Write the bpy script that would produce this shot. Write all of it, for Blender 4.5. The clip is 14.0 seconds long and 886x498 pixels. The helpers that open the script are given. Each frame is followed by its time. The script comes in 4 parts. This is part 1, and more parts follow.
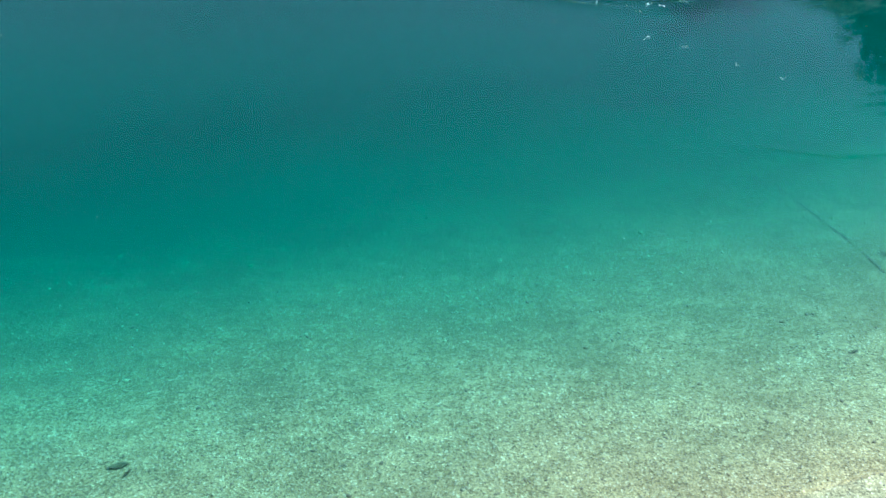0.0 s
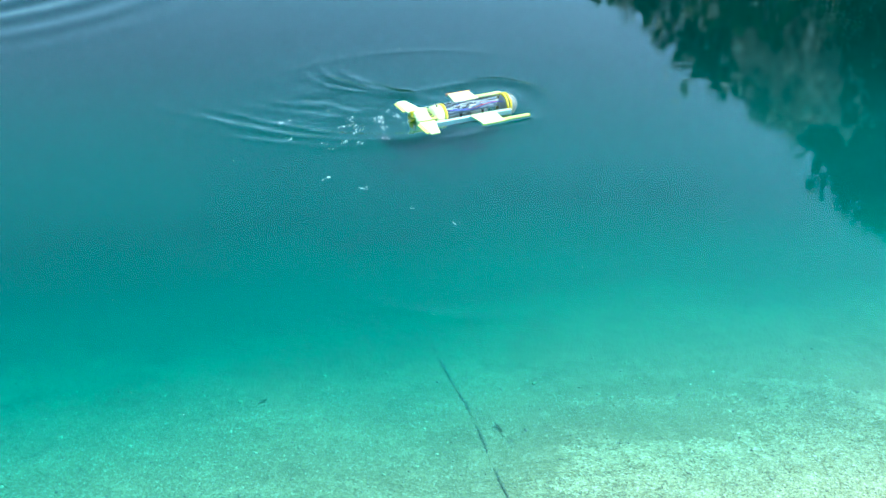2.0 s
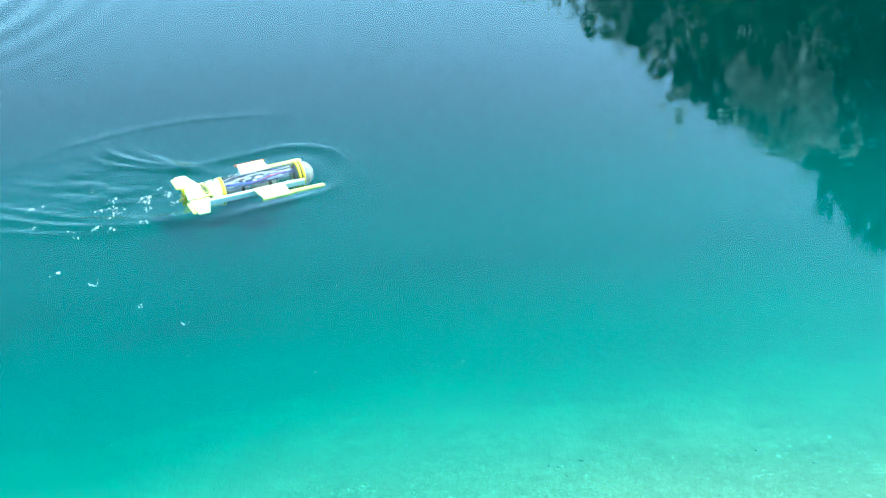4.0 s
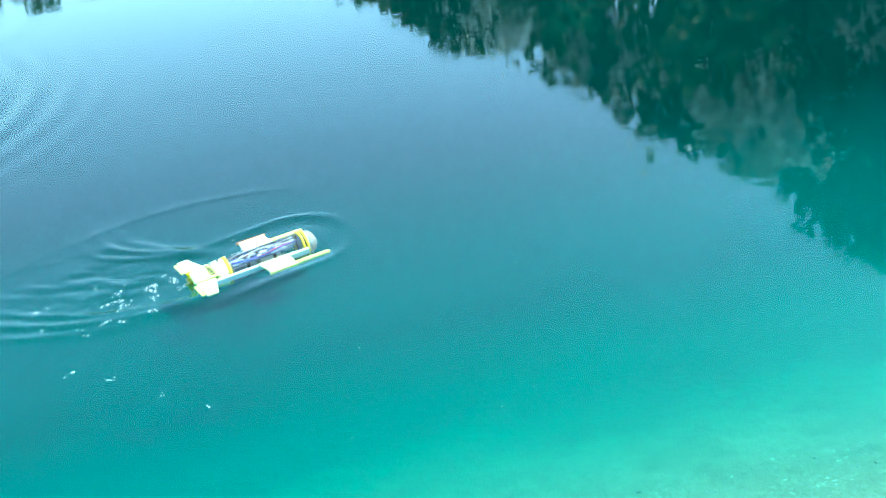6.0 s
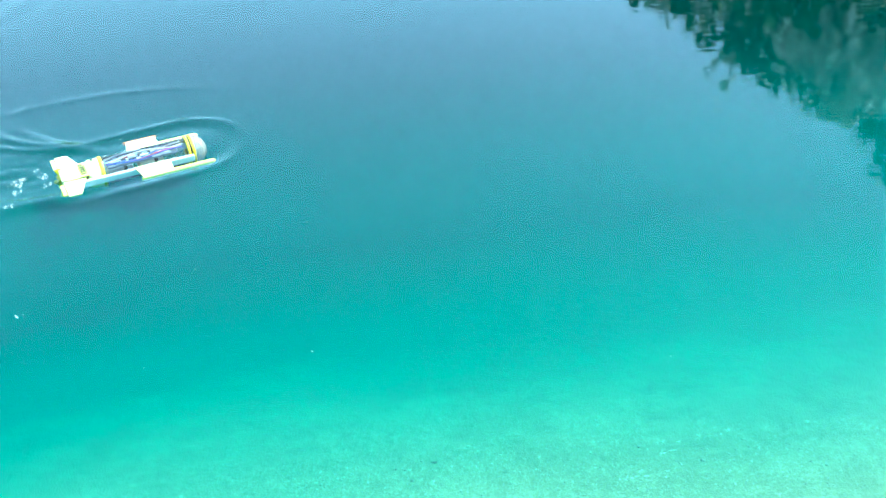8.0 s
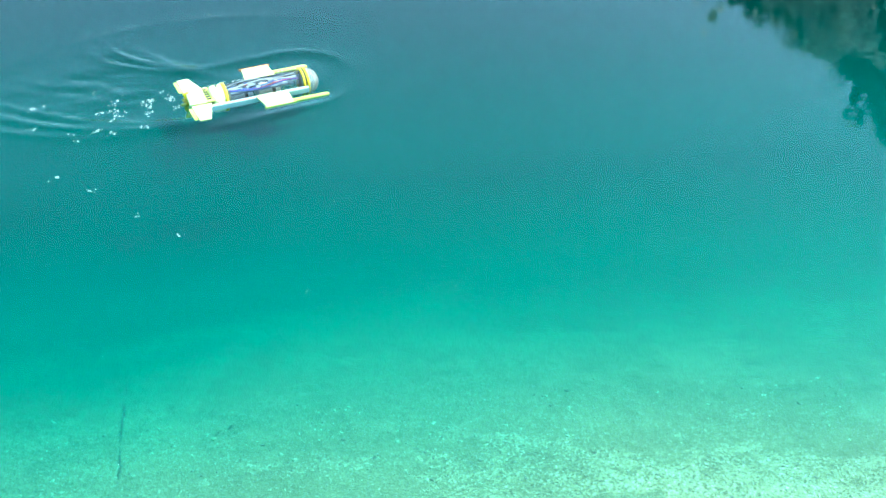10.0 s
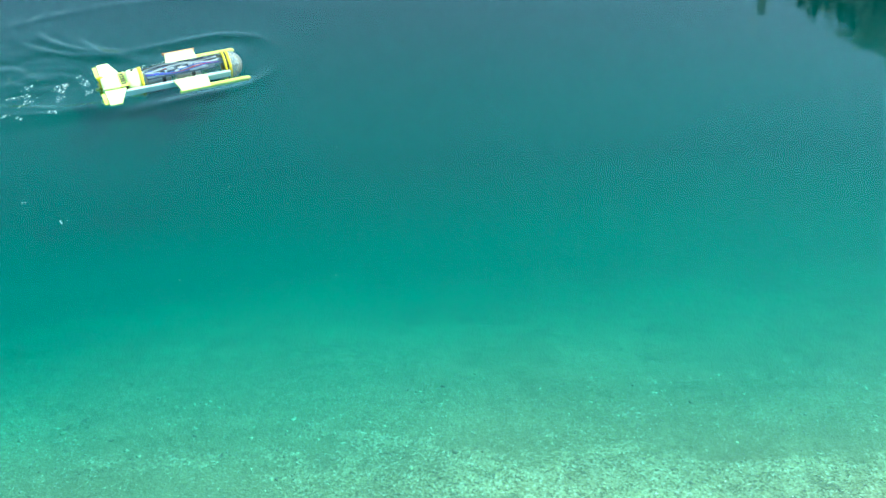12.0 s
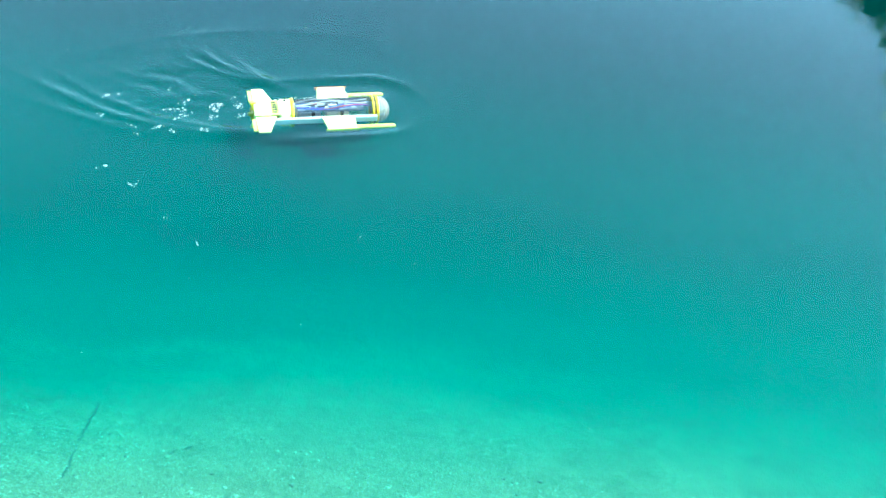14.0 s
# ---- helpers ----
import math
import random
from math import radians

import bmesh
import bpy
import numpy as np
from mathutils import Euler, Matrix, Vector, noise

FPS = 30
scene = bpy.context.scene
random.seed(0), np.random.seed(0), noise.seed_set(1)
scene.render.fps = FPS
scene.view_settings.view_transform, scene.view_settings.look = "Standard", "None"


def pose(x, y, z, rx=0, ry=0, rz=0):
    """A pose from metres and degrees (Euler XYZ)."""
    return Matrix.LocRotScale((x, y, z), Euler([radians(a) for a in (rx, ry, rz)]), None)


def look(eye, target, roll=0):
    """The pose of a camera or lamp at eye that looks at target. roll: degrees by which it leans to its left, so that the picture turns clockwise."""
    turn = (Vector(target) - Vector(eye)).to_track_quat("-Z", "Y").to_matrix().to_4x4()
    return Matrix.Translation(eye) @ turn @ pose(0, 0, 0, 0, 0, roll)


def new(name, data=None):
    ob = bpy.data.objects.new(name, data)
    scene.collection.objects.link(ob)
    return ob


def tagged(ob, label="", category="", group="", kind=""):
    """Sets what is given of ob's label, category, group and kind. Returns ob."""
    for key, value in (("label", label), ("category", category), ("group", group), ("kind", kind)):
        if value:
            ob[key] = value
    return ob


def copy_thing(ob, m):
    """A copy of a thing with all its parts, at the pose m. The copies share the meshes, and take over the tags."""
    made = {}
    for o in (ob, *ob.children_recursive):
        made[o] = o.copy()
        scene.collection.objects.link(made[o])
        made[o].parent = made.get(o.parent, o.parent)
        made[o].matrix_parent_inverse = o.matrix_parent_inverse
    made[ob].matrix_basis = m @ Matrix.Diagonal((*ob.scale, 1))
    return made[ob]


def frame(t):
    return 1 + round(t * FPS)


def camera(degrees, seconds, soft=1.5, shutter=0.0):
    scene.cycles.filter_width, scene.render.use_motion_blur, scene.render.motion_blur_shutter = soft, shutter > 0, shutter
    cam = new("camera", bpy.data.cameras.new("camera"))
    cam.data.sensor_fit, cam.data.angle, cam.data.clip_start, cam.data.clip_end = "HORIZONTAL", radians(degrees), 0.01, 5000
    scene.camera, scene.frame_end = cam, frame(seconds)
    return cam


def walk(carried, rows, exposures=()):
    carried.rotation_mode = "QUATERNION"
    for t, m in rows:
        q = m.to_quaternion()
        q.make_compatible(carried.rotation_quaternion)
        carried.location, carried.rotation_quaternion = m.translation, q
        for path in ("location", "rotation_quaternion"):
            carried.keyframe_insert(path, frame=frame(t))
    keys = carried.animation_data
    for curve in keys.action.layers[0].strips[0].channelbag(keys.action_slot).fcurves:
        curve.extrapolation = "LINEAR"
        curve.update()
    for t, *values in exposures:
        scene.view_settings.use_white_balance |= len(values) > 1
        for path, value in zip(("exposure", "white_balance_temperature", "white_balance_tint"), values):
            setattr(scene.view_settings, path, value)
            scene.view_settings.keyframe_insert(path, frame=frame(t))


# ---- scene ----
cam = camera(48.2, 14.0, soft=1.5)
PATH = [
    (0, (-0.254, -0.903, 2.259), (-0.047, 0.614, 0.972), 3.2),
    (0.5, (0.116, -0.903, 2.259), (0.34, 0.669, 1.044), 4.2),
    (1, (0.49, -0.867, 2.254), (0.732, 0.737, 1.084), 4.1),
    (1.5, (0.814, -0.695, 2.259), (1.086, 0.931, 1.128), 4.4),
    (2, (1.213, -0.611, 2.228), (1.462, 1.036, 1.12), 3.6),
    (2.5, (1.501, -0.482, 2.193), (1.701, 1.182, 1.102), 2.3),
    (3, (1.757, -0.304, 2.156), (1.966, 1.373, 1.086), 1.4),
    (3.5, (2.099, -0.253, 2.128), (2.309, 1.421, 1.054), 0.2),
    (4, (2.363, -0.142, 2.116), (2.574, 1.552, 1.074), 0.1),
    (4.2, (2.443, -0.078, 2.113), (2.679, 1.634, 1.106), -2.0),
    (6.3, (2.234, -0.099, 2.008), (2.475, 1.657, 1.082), -7.4),
    (6.5, (2.375, -0.081, 1.995), (2.601, 1.669, 1.053), -8.0),
    (7, (2.662, -0.036, 1.954), (2.865, 1.703, 0.988), -7.8),
    (7.2, (2.753, 0.001, 1.938), (2.942, 1.733, 0.956), -7.6),
    (7.5, (2.889, 0.053, 1.906), (3.07, 1.763, 0.886), -6.9),
    (7.8, (2.996, 0.099, 1.881), (3.125, 1.797, 0.833), -5.0),
    (8, (3.057, 0.125, 1.867), (3.15, 1.811, 0.795), -3.7),
    (8.2, (3.108, 0.151, 1.859), (3.167, 1.823, 0.762), -2.7),
    (10.3, (2.426, -0.072, 2.219), (2.585, 1.499, 0.99), 2.0),
    (10.5, (2.528, -0.066, 2.189), (2.664, 1.516, 0.972), 1.5),
    (11, (2.83, -0.047, 2.108), (2.913, 1.537, 0.89), 0.6),
    (11.5, (3.027, -0.033, 2.073), (3.09, 1.553, 0.856), -0.0),
    (12, (3.05, 0.036, 2.064), (3.095, 1.61, 0.831), -0.8),
    (12.5, (2.993, 0.069, 2.081), (3.04, 1.65, 0.857), -0.5),
    (13, (2.979, 0.074, 2.098), (2.955, 1.68, 0.906), 0.7),
    (13.5, (2.971, 0.087, 2.138), (2.849, 1.699, 0.962), 2.9),
    (14, (2.91, 0.132, 2.21), (2.777, 1.729, 1.013), 5.6),
]
EXPOSURES = [(0, 1.60, 6150, -22), (0.5, 1.90, 6000, -22), (1.0, 1.96, 5900, -22), (1.5, 2.11, 5850, -22), (3.0, 2.44, 5850, -20), (4.2, 2.74, 5850, -20), (6.5, 2.66, 5850, -21), (7.2, 2.84, 5900, -21), (8.2, 2.90, 5950, -22), (10.5, 2.40, 6300, -25), (12, 2.13, 6400, -26), (13, 2.42, 6250, -26), (14, 2.70, 6050, -23)]
walk(cam, [(t, look(eye, target, roll)) for t, eye, target, roll in PATH], EXPOSURES)

# ---- world and sun ----
SUN_ELEVATION, SUN_AZIMUTH = 56.0, 72.0     # degrees; azimuth from +y towards +x
world = bpy.data.worlds.new("sky")
scene.world = world
world.use_nodes = True
wn, wl = world.node_tree.nodes, world.node_tree.links
sky = wn.new("ShaderNodeTexSky")
sky.sky_type = "NISHITA"
sky.sun_disc = False
sky.sun_elevation = radians(SUN_ELEVATION)
sky.sun_rotation = radians(SUN_AZIMUTH)
sky.air_density, sky.dust_density, sky.ozone_density = 1.0, 0.35, 2.2
wl.new(sky.outputs[0], wn["Background"].inputs[0])
wn["Background"].inputs[1].default_value = 0.15

sun_data = bpy.data.lights.new("sun", "SUN")
sun_data.energy, sun_data.angle, sun_data.color = 1.5, radians(2.0), (1.0, 0.95, 0.86)
sun = new("sun", sun_data)
_e, _a = radians(SUN_ELEVATION), radians(SUN_AZIMUTH)
sun.matrix_world = look((60 * math.sin(_a) * math.cos(_e), 60 * math.cos(_a) * math.cos(_e), 60 * math.sin(_e)), (0, 0, 0))


# ---- materials ----
def nodes_of(name):
    m = bpy.data.materials.new(name)
    m.use_nodes = True
    return m, m.node_tree.nodes, m.node_tree.links


def val(n, v):
    n.default_value = v


def mix_rgb(nodes, links, fac, a, b, blend="MIX"):
    n = nodes.new("ShaderNodeMix")
    n.data_type, n.blend_type = "RGBA", blend
    for sock, v in ((n.inputs[0], fac), (n.inputs[6], a), (n.inputs[7], b)):
        if isinstance(v, bpy.types.NodeSocket):
            links.new(v, sock)
        else:
            sock.default_value = v if not isinstance(v, tuple) else (*v[:3], 1)
    return n.outputs[2]


def math_node(nodes, links, op, a, b=0.0, clamp=False):
    n = nodes.new("ShaderNodeMath")
    n.operation, n.use_clamp = op, clamp
    for sock, v in zip(n.inputs, (a, b)):
        if isinstance(v, bpy.types.NodeSocket):
            links.new(v, sock)
        else:
            sock.default_value = v
    return n.outputs[0]


def noise_tex(nodes, links, scale, detail=4.0, rough=0.55, vector=None):
    n = nodes.new("ShaderNodeTexNoise")
    n.inputs["Scale"].default_value, n.inputs["Detail"].default_value, n.inputs["Roughness"].default_value = scale, detail, rough
    if vector is not None:
        links.new(vector, n.inputs["Vector"])
    return n.outputs["Fac"]


def ramp(nodes, links, fac, stops):
    n = nodes.new("ShaderNodeValToRGB")
    links.new(fac, n.inputs[0])
    el = n.color_ramp.elements
    while len(el) < len(stops):
        el.new(0.5)
    for e, (p, c) in zip(el, stops):
        e.position, e.color = p, (*c, 1)
    return n.outputs[0]


def position(nodes, links, scale=(1, 1, 1), rz=0.0):
    g = nodes.new("ShaderNodeNewGeometry")
    m = nodes.new("ShaderNodeMapping")
    m.inputs["Scale"].default_value = scale
    m.inputs["Rotation"].default_value = (0, 0, rz)
    links.new(g.outputs["Position"], m.inputs[0])
    return m.outputs[0]


def bump(nodes, links, height, strength, distance, normal=None):
    b = nodes.new("ShaderNodeBump")
    b.inputs["Strength"].default_value, b.inputs["Distance"].default_value = strength, distance
    links.new(height, b.inputs["Height"])
    if normal is not None:
        links.new(normal, b.inputs["Normal"])
    return b.outputs[0]


def plain(name, color, rough=0.5, metal=0.0, vary=0.12, scale=30.0, bump_mm=0.4, random_tint=0.0, island=False):
    """A painted, plastic or natural surface with wear at two scales."""
    m, nodes, links = nodes_of(name)
    b = nodes["Principled BSDF"]
    tc = nodes.new("ShaderNodeTexCoord").outputs["Object"]
    fine, coarse = noise_tex(nodes, links, scale * 6, 5, 0.6, tc), noise_tex(nodes, links, scale, 3, 0.5, tc)
    dark = tuple(c * (1 - 2 * vary) for c in color)
    light = tuple(min(1, c * (1 + vary)) for c in color)
    col = mix_rgb(nodes, links, coarse, dark, light)
    col = mix_rgb(nodes, links, math_node(nodes, links, "MULTIPLY", fine, 0.35), col, dark)
    if random_tint:
        src = nodes.new("ShaderNodeNewGeometry").outputs["Random Per Island"] if island else nodes.new("ShaderNodeObjectInfo").outputs["Random"]
        k = math_node(nodes, links, "ADD", math_node(nodes, links, "MULTIPLY", src, random_tint), 1 - random_tint / 2)
        h = nodes.new("ShaderNodeHueSaturation")
        links.new(col, h.inputs["Color"])
        links.new(k, h.inputs["Value"])
        links.new(math_node(nodes, links, "ADD", math_node(nodes, links, "MULTIPLY", src, 0.06), 0.47), h.inputs["Hue"])
        col = h.outputs[0]
    links.new(col, b.inputs["Base Color"])
    links.new(math_node(nodes, links, "ADD", math_node(nodes, links, "MULTIPLY", coarse, 0.2), rough - 0.1), b.inputs["Roughness"])
    val(b.inputs["Metallic"], metal)
    links.new(bump(nodes, links, fine, 0.6, bump_mm / 1000), b.inputs["Normal"])
    return m


def leaf_material(name, color, random_tint=0.7):
    m, nodes, links = nodes_of(name)
    b = nodes["Principled BSDF"]
    geo = nodes.new("ShaderNodeNewGeometry")
    info = nodes.new("ShaderNodeObjectInfo")
    k = math_node(nodes, links, "ADD", math_node(nodes, links, "MULTIPLY", geo.outputs["Random Per Island"], random_tint), 1 - random_tint / 2)
    k = math_node(nodes, links, "MULTIPLY", k, math_node(nodes, links, "ADD", math_node(nodes, links, "MULTIPLY", info.outputs["Random"], 0.8), 0.6))
    h = nodes.new("ShaderNodeHueSaturation")
    val(h.inputs["Color"], (*color, 1))
    links.new(k, h.inputs["Value"])
    links.new(math_node(nodes, links, "ADD", math_node(nodes, links, "MULTIPLY", info.outputs["Random"], 0.08), 0.46), h.inputs["Hue"])
    links.new(h.outputs[0], b.inputs["Base Color"])
    val(b.inputs["Roughness"], 0.6)
    return m


def bed_material():
    """Pale gravelly sand with coarse grains, mossy patches and faint drag lines."""
    m, nodes, links = nodes_of("gravelly_sand")
    b = nodes["Principled BSDF"]
    p = position(nodes, links)
    grain = nodes.new("ShaderNodeTexVoronoi")
    val(grain.inputs["Scale"], 175.0)
    links.new(p, grain.inputs["Vector"])
    sep = nodes.new("ShaderNodeSeparateColor")
    links.new(grain.outputs["Color"], sep.inputs[0])
    base = ramp(nodes, links, sep.outputs[0], [(0.0, (0.10, 0.085, 0.055)), (0.12, (0.28, 0.235, 0.15)), (0.45, (0.47, 0.395, 0.245)), (0.86, (0.61, 0.525, 0.345)), (1.0, (0.86, 0.81, 0.66))])
    fine = noise_tex(nodes, links, 150, 5, 0.75, p)
    base = mix_rgb(nodes, links, 0.28, base, ramp(nodes, links, fine, [(0.32, (0.22, 0.185, 0.115)), (0.5, (0.50, 0.44, 0.28)), (0.68, (0.82, 0.76, 0.56))]))
    # algae film with a torn, crisp margin: it lies nearer the bank on one side of the joint than on the other
    sep0 = nodes.new("ShaderNodeSeparateXYZ")
    links.new(nodes.new("ShaderNodeNewGeometry").outputs["Position"], sep0.inputs[0])
    margin = nodes.new("ShaderNodeMapRange")
    margin.interpolation_type = "SMOOTHSTEP"
    links.new(sep0.outputs[0], margin.inputs[0])
    for k, v in ((1, 1.5), (2, 2.3), (3, 1.22), (4, 1.86)):
        val(margin.inputs[k], v)
    patch = noise_tex(nodes, links, 3.0, 7, 0.62, position(nodes, links, (0.8, 1.5, 1.0), -0.2))
    beyond = math_node(nodes, links, "SUBTRACT", sep0.outputs[1], margin.outputs[0])
    beyond = math_node(nodes, links, "ADD", beyond, math_node(nodes, links, "MULTIPLY", math_node(nodes, links, "SUBTRACT", patch, 0.5), 2.2))
    strength = nodes.new("ShaderNodeMapRange")
    links.new(sep0.outputs[0], strength.inputs[0])
    for k, v in ((1, 1.3), (2, 2.1), (3, 0.30), (4, 0.62)):
        val(strength.inputs[k], v)
    film = nodes.new("ShaderNodeMapRange")
    links.new(beyond, film.inputs[0])
    for k, v in ((1, -0.02), (2, 0.05), (3, 0.0), (4, 1.0)):
        val(film.inputs[k], v)
    mid = noise_tex(nodes, links, 14, 6, 0.65, p)
    base = mix_rgb(nodes, links, 0.6, base, ramp(nodes, links, mid, [(0.34, (0.66, 0.66, 0.62)), (0.66, (1.15, 1.15, 1.12))]), "MULTIPLY")
    clump = noise_tex(nodes, links, 85, 3, 0.6, position(nodes, links, (1.0, 1.0, 1.0), 0.6))
    base = mix_rgb(nodes, links, 0.45, base, ramp(nodes, links, clump, [(0.36, (0.66, 0.66, 0.64)), (0.5, (1.0, 1.0, 1.0)), (0.66, (1.22, 1.2, 1.14))]), "MULTIPLY")
    # drag lines and brushed grooves in the slab under the sand
    streak = noise_tex(nodes, links, 3, 5, 0.65, position(nodes, links, (2.2, 9.0, 1.0), 0.55))
    base = mix_rgb(nodes, links, 0.45, base, ramp(nodes, links, streak, [(0.36, (0.7, 0.71, 0.67)), (0.62, (1.12, 1.12, 1.10))]), "MULTIPLY")
    groove = noise_tex(nodes, links, 1.0, 3, 0.5, position(nodes, links, (1.3, 15.0, 1.0), 0.07))
    line = ramp(nodes, links, groove, [(0.490, (0, 0, 0)), (0.4975, (1, 1, 1)), (0.5025, (1, 1, 1)), (0.510, (0, 0, 0))])
    worn = ramp(nodes, links, noise_tex(nodes, links, 2.1, 4, 0.6, p), [(0.50, (0, 0, 0)), (0.60, (0.6, 0.6, 0.6))])
    base = mix_rgb(nodes, links, math_node(nodes, links, "MULTIPLY", line, worn), base, (0.12, 0.11, 0.07))
    # glinting pale and dark grains
    salt = nodes.new("ShaderNodeTexVoronoi")
    val(salt.inputs["Scale"], 330.0)
    links.new(p, salt.inputs["Vector"])
    sep3 = nodes.new("ShaderNodeSeparateColor")
    links.new(salt.outputs["Color"], sep3.inputs[0])
    base = mix_rgb(nodes, links, 0.6, base, ramp(nodes, links, sep3.outputs[1], [(0.0, (0.30, 0.29, 0.26)), (0.2, (0.82, 0.81, 0.77)), (0.8, (1.05, 1.04, 1.0)), (1.0, (1.6, 1.55, 1.45))]), "MULTIPLY")
    # broad blotches of finer and coarser sand
    blotch = noise_tex(nodes, links, 1.7, 7, 0.66, position(nodes, links, (1.0, 1.3, 1.0), 0.4))
    base = mix_rgb(nodes, links, 0.8, base, ramp(nodes, links, blotch, [(0.38, (0.74, 0.75, 0.72)), (0.5, (1.0, 1.0, 1.0)), (0.64, (1.16, 1.14, 1.10))]), "MULTIPLY")
    # scattered dark crumbs
    crumb = noise_tex(nodes, links, 46, 3, 0.55, p)
    base = mix_rgb(nodes, links, ramp(nodes, links, crumb, [(0.655, (0, 0, 0)), (0.72, (0.75, 0.75, 0.75))]), base, (0.12, 0.105, 0.07))
    # bed colour flattens and dims with depth, the murk of water painted in
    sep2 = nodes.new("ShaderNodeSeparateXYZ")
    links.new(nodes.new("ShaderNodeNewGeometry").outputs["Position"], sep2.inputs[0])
    murk = nodes.new("ShaderNodeMapRange")
    links.new(math_node(nodes, links, "ADD", sep2.outputs[2], math_node(nodes, links, "MULTIPLY", math_node(nodes, links, "SUBTRACT", patch, 0.5), 0.25)), murk.inputs[0])
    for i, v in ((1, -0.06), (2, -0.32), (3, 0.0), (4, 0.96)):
        val(murk.inputs[i], v)
    base = mix_rgb(nodes, links, murk.outputs[0], base, (0.16, 0.155, 0.11))
    thinned = math_node(nodes, links, "SUBTRACT", 1.0, math_node(nodes, links, "MULTIPLY", murk.outputs[0], 0.85))
    base = mix_rgb(nodes, links, math_node(nodes, links, "MULTIPLY", math_node(nodes, links, "MULTIPLY", film.outputs[0], strength.outputs[0]), thinned), base, (0.215, 0.20, 0.115))
    # deep bed darkened in colour, for the light lost in turbid water
    deep_dim = nodes.new("ShaderNodeMapRange")
    links.new(sep2.outputs[2], deep_dim.inputs[0])
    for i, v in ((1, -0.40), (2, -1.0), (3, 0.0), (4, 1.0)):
        val(deep_dim.inputs[i], v)
    base = mix_rgb(nodes, links, deep_dim.outputs[0], base, (0.05, 0.048, 0.036))
    # leaf litter and undergrowth on the hillsides
    wood = nodes.new("ShaderNodeMapRange")
    links.new(sep2.outputs[2], wood.inputs[0])
    for i, v in ((1, 1.0), (2, 2.2), (3, 0.0), (4, 1.0)):
        val(wood.inputs[i], v)
    litter = ramp(nodes, links, noise_tex(nodes, links, 0.9, 5, 0.6, p), [(0.35, (0.030, 0.038, 0.016)), (0.6, (0.060, 0.070, 0.030)), (0.75, (0.11, 0.09, 0.05))])
    base = mix_rgb(nodes, links, wood.outputs[0], base, litter)
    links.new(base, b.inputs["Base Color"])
    val(b.inputs["Roughness"], 0.9)
    n1 = bump(nodes, links, grain.outputs["Distance"], 0.4, 0.004)
    links.new(bump(nodes, links, mid, 0.5, 0.02, n1), b.inputs["Normal"])
    return m


def water_surface_material():
    m, nodes, links = nodes_of("lake_water_surface")
    nodes.remove(nodes["Principled BSDF"])
    fine = noise_tex(nodes, links, 11.0, 1.0, 0.45, position(nodes, links, (0.7, 1.9, 1), 0.18))
    slow = noise_tex(nodes, links, 0.9, 2, 0.5, position(nodes, links, (0.8, 1.3, 1), -0.3))
    n = bump(nodes, links, slow, 1.0, 0.0012)
    n = bump(nodes, links, fine, 1.0, 0.00024, n)
    # short ripplets where the water is stirred, round the boat and along its wake
    stir = None
    for cx, cy, lo, hi in ((1.62, 3.88, 0.15, 0.7), (1.05, 3.85, 0.15, 0.8)):
        dist = nodes.new("ShaderNodeVectorMath")
        dist.operation = "DISTANCE"
        links.new(nodes.new("ShaderNodeNewGeometry").outputs["Position"], dist.inputs[0])
        dist.inputs[1].default_value = (cx, cy, 0)
        mr = nodes.new("ShaderNodeMapRange")
        mr.interpolation_type = "SMOOTHSTEP"
        links.new(dist.outputs["Value"], mr.inputs[0])
        for i, v in ((1, lo), (2, hi), (3, 1.0), (4, 0.0)):
            val(mr.inputs[i], v)
        stir = mr.outputs[0] if stir is None else math_node(nodes, links, "MAXIMUM", stir, mr.outputs[0])
    chop = noise_tex(nodes, links, 17.0, 2.5, 0.5, position(nodes, links, (0.7, 1.4, 1), 0.3))
    n = bump(nodes, links, math_node(nodes, links, "MULTIPLY", chop, stir), 1.0, 0.0016, n)
    fres = nodes.new("ShaderNodeFresnel")
    val(fres.inputs[0], 1.33)
    links.new(n, fres.inputs["Normal"])
    gl, tr, mx = nodes.new("ShaderNodeBsdfGlossy"), nodes.new("ShaderNodeBsdfTransparent"), nodes.new("ShaderNodeMixShader")
    val(gl.inputs["Roughness"], 0.005)
    links.new(n, gl.inputs["Normal"])
    links.new(fres.outputs[0], mx.inputs[0])
    links.new(tr.outputs[0], mx.inputs[1])
    links.new(gl.outputs[0], mx.inputs[2])
    links.new(mx.outputs[0], nodes["Material Output"].inputs[0])
    return m


SHARES = (0.22, 0.36, 0.50)   # depth of each sheet as a share of the full depth
WATER_SHEETS = len(SHARES)
EXTINCTION = (6.6, 1.55, 1.66)         # per metre of depth
SCATTER = (0.003, 0.082, 0.075)       # teal of light scattered in the water, as the sheets' own colour
SCATTER_RATE = 2.9


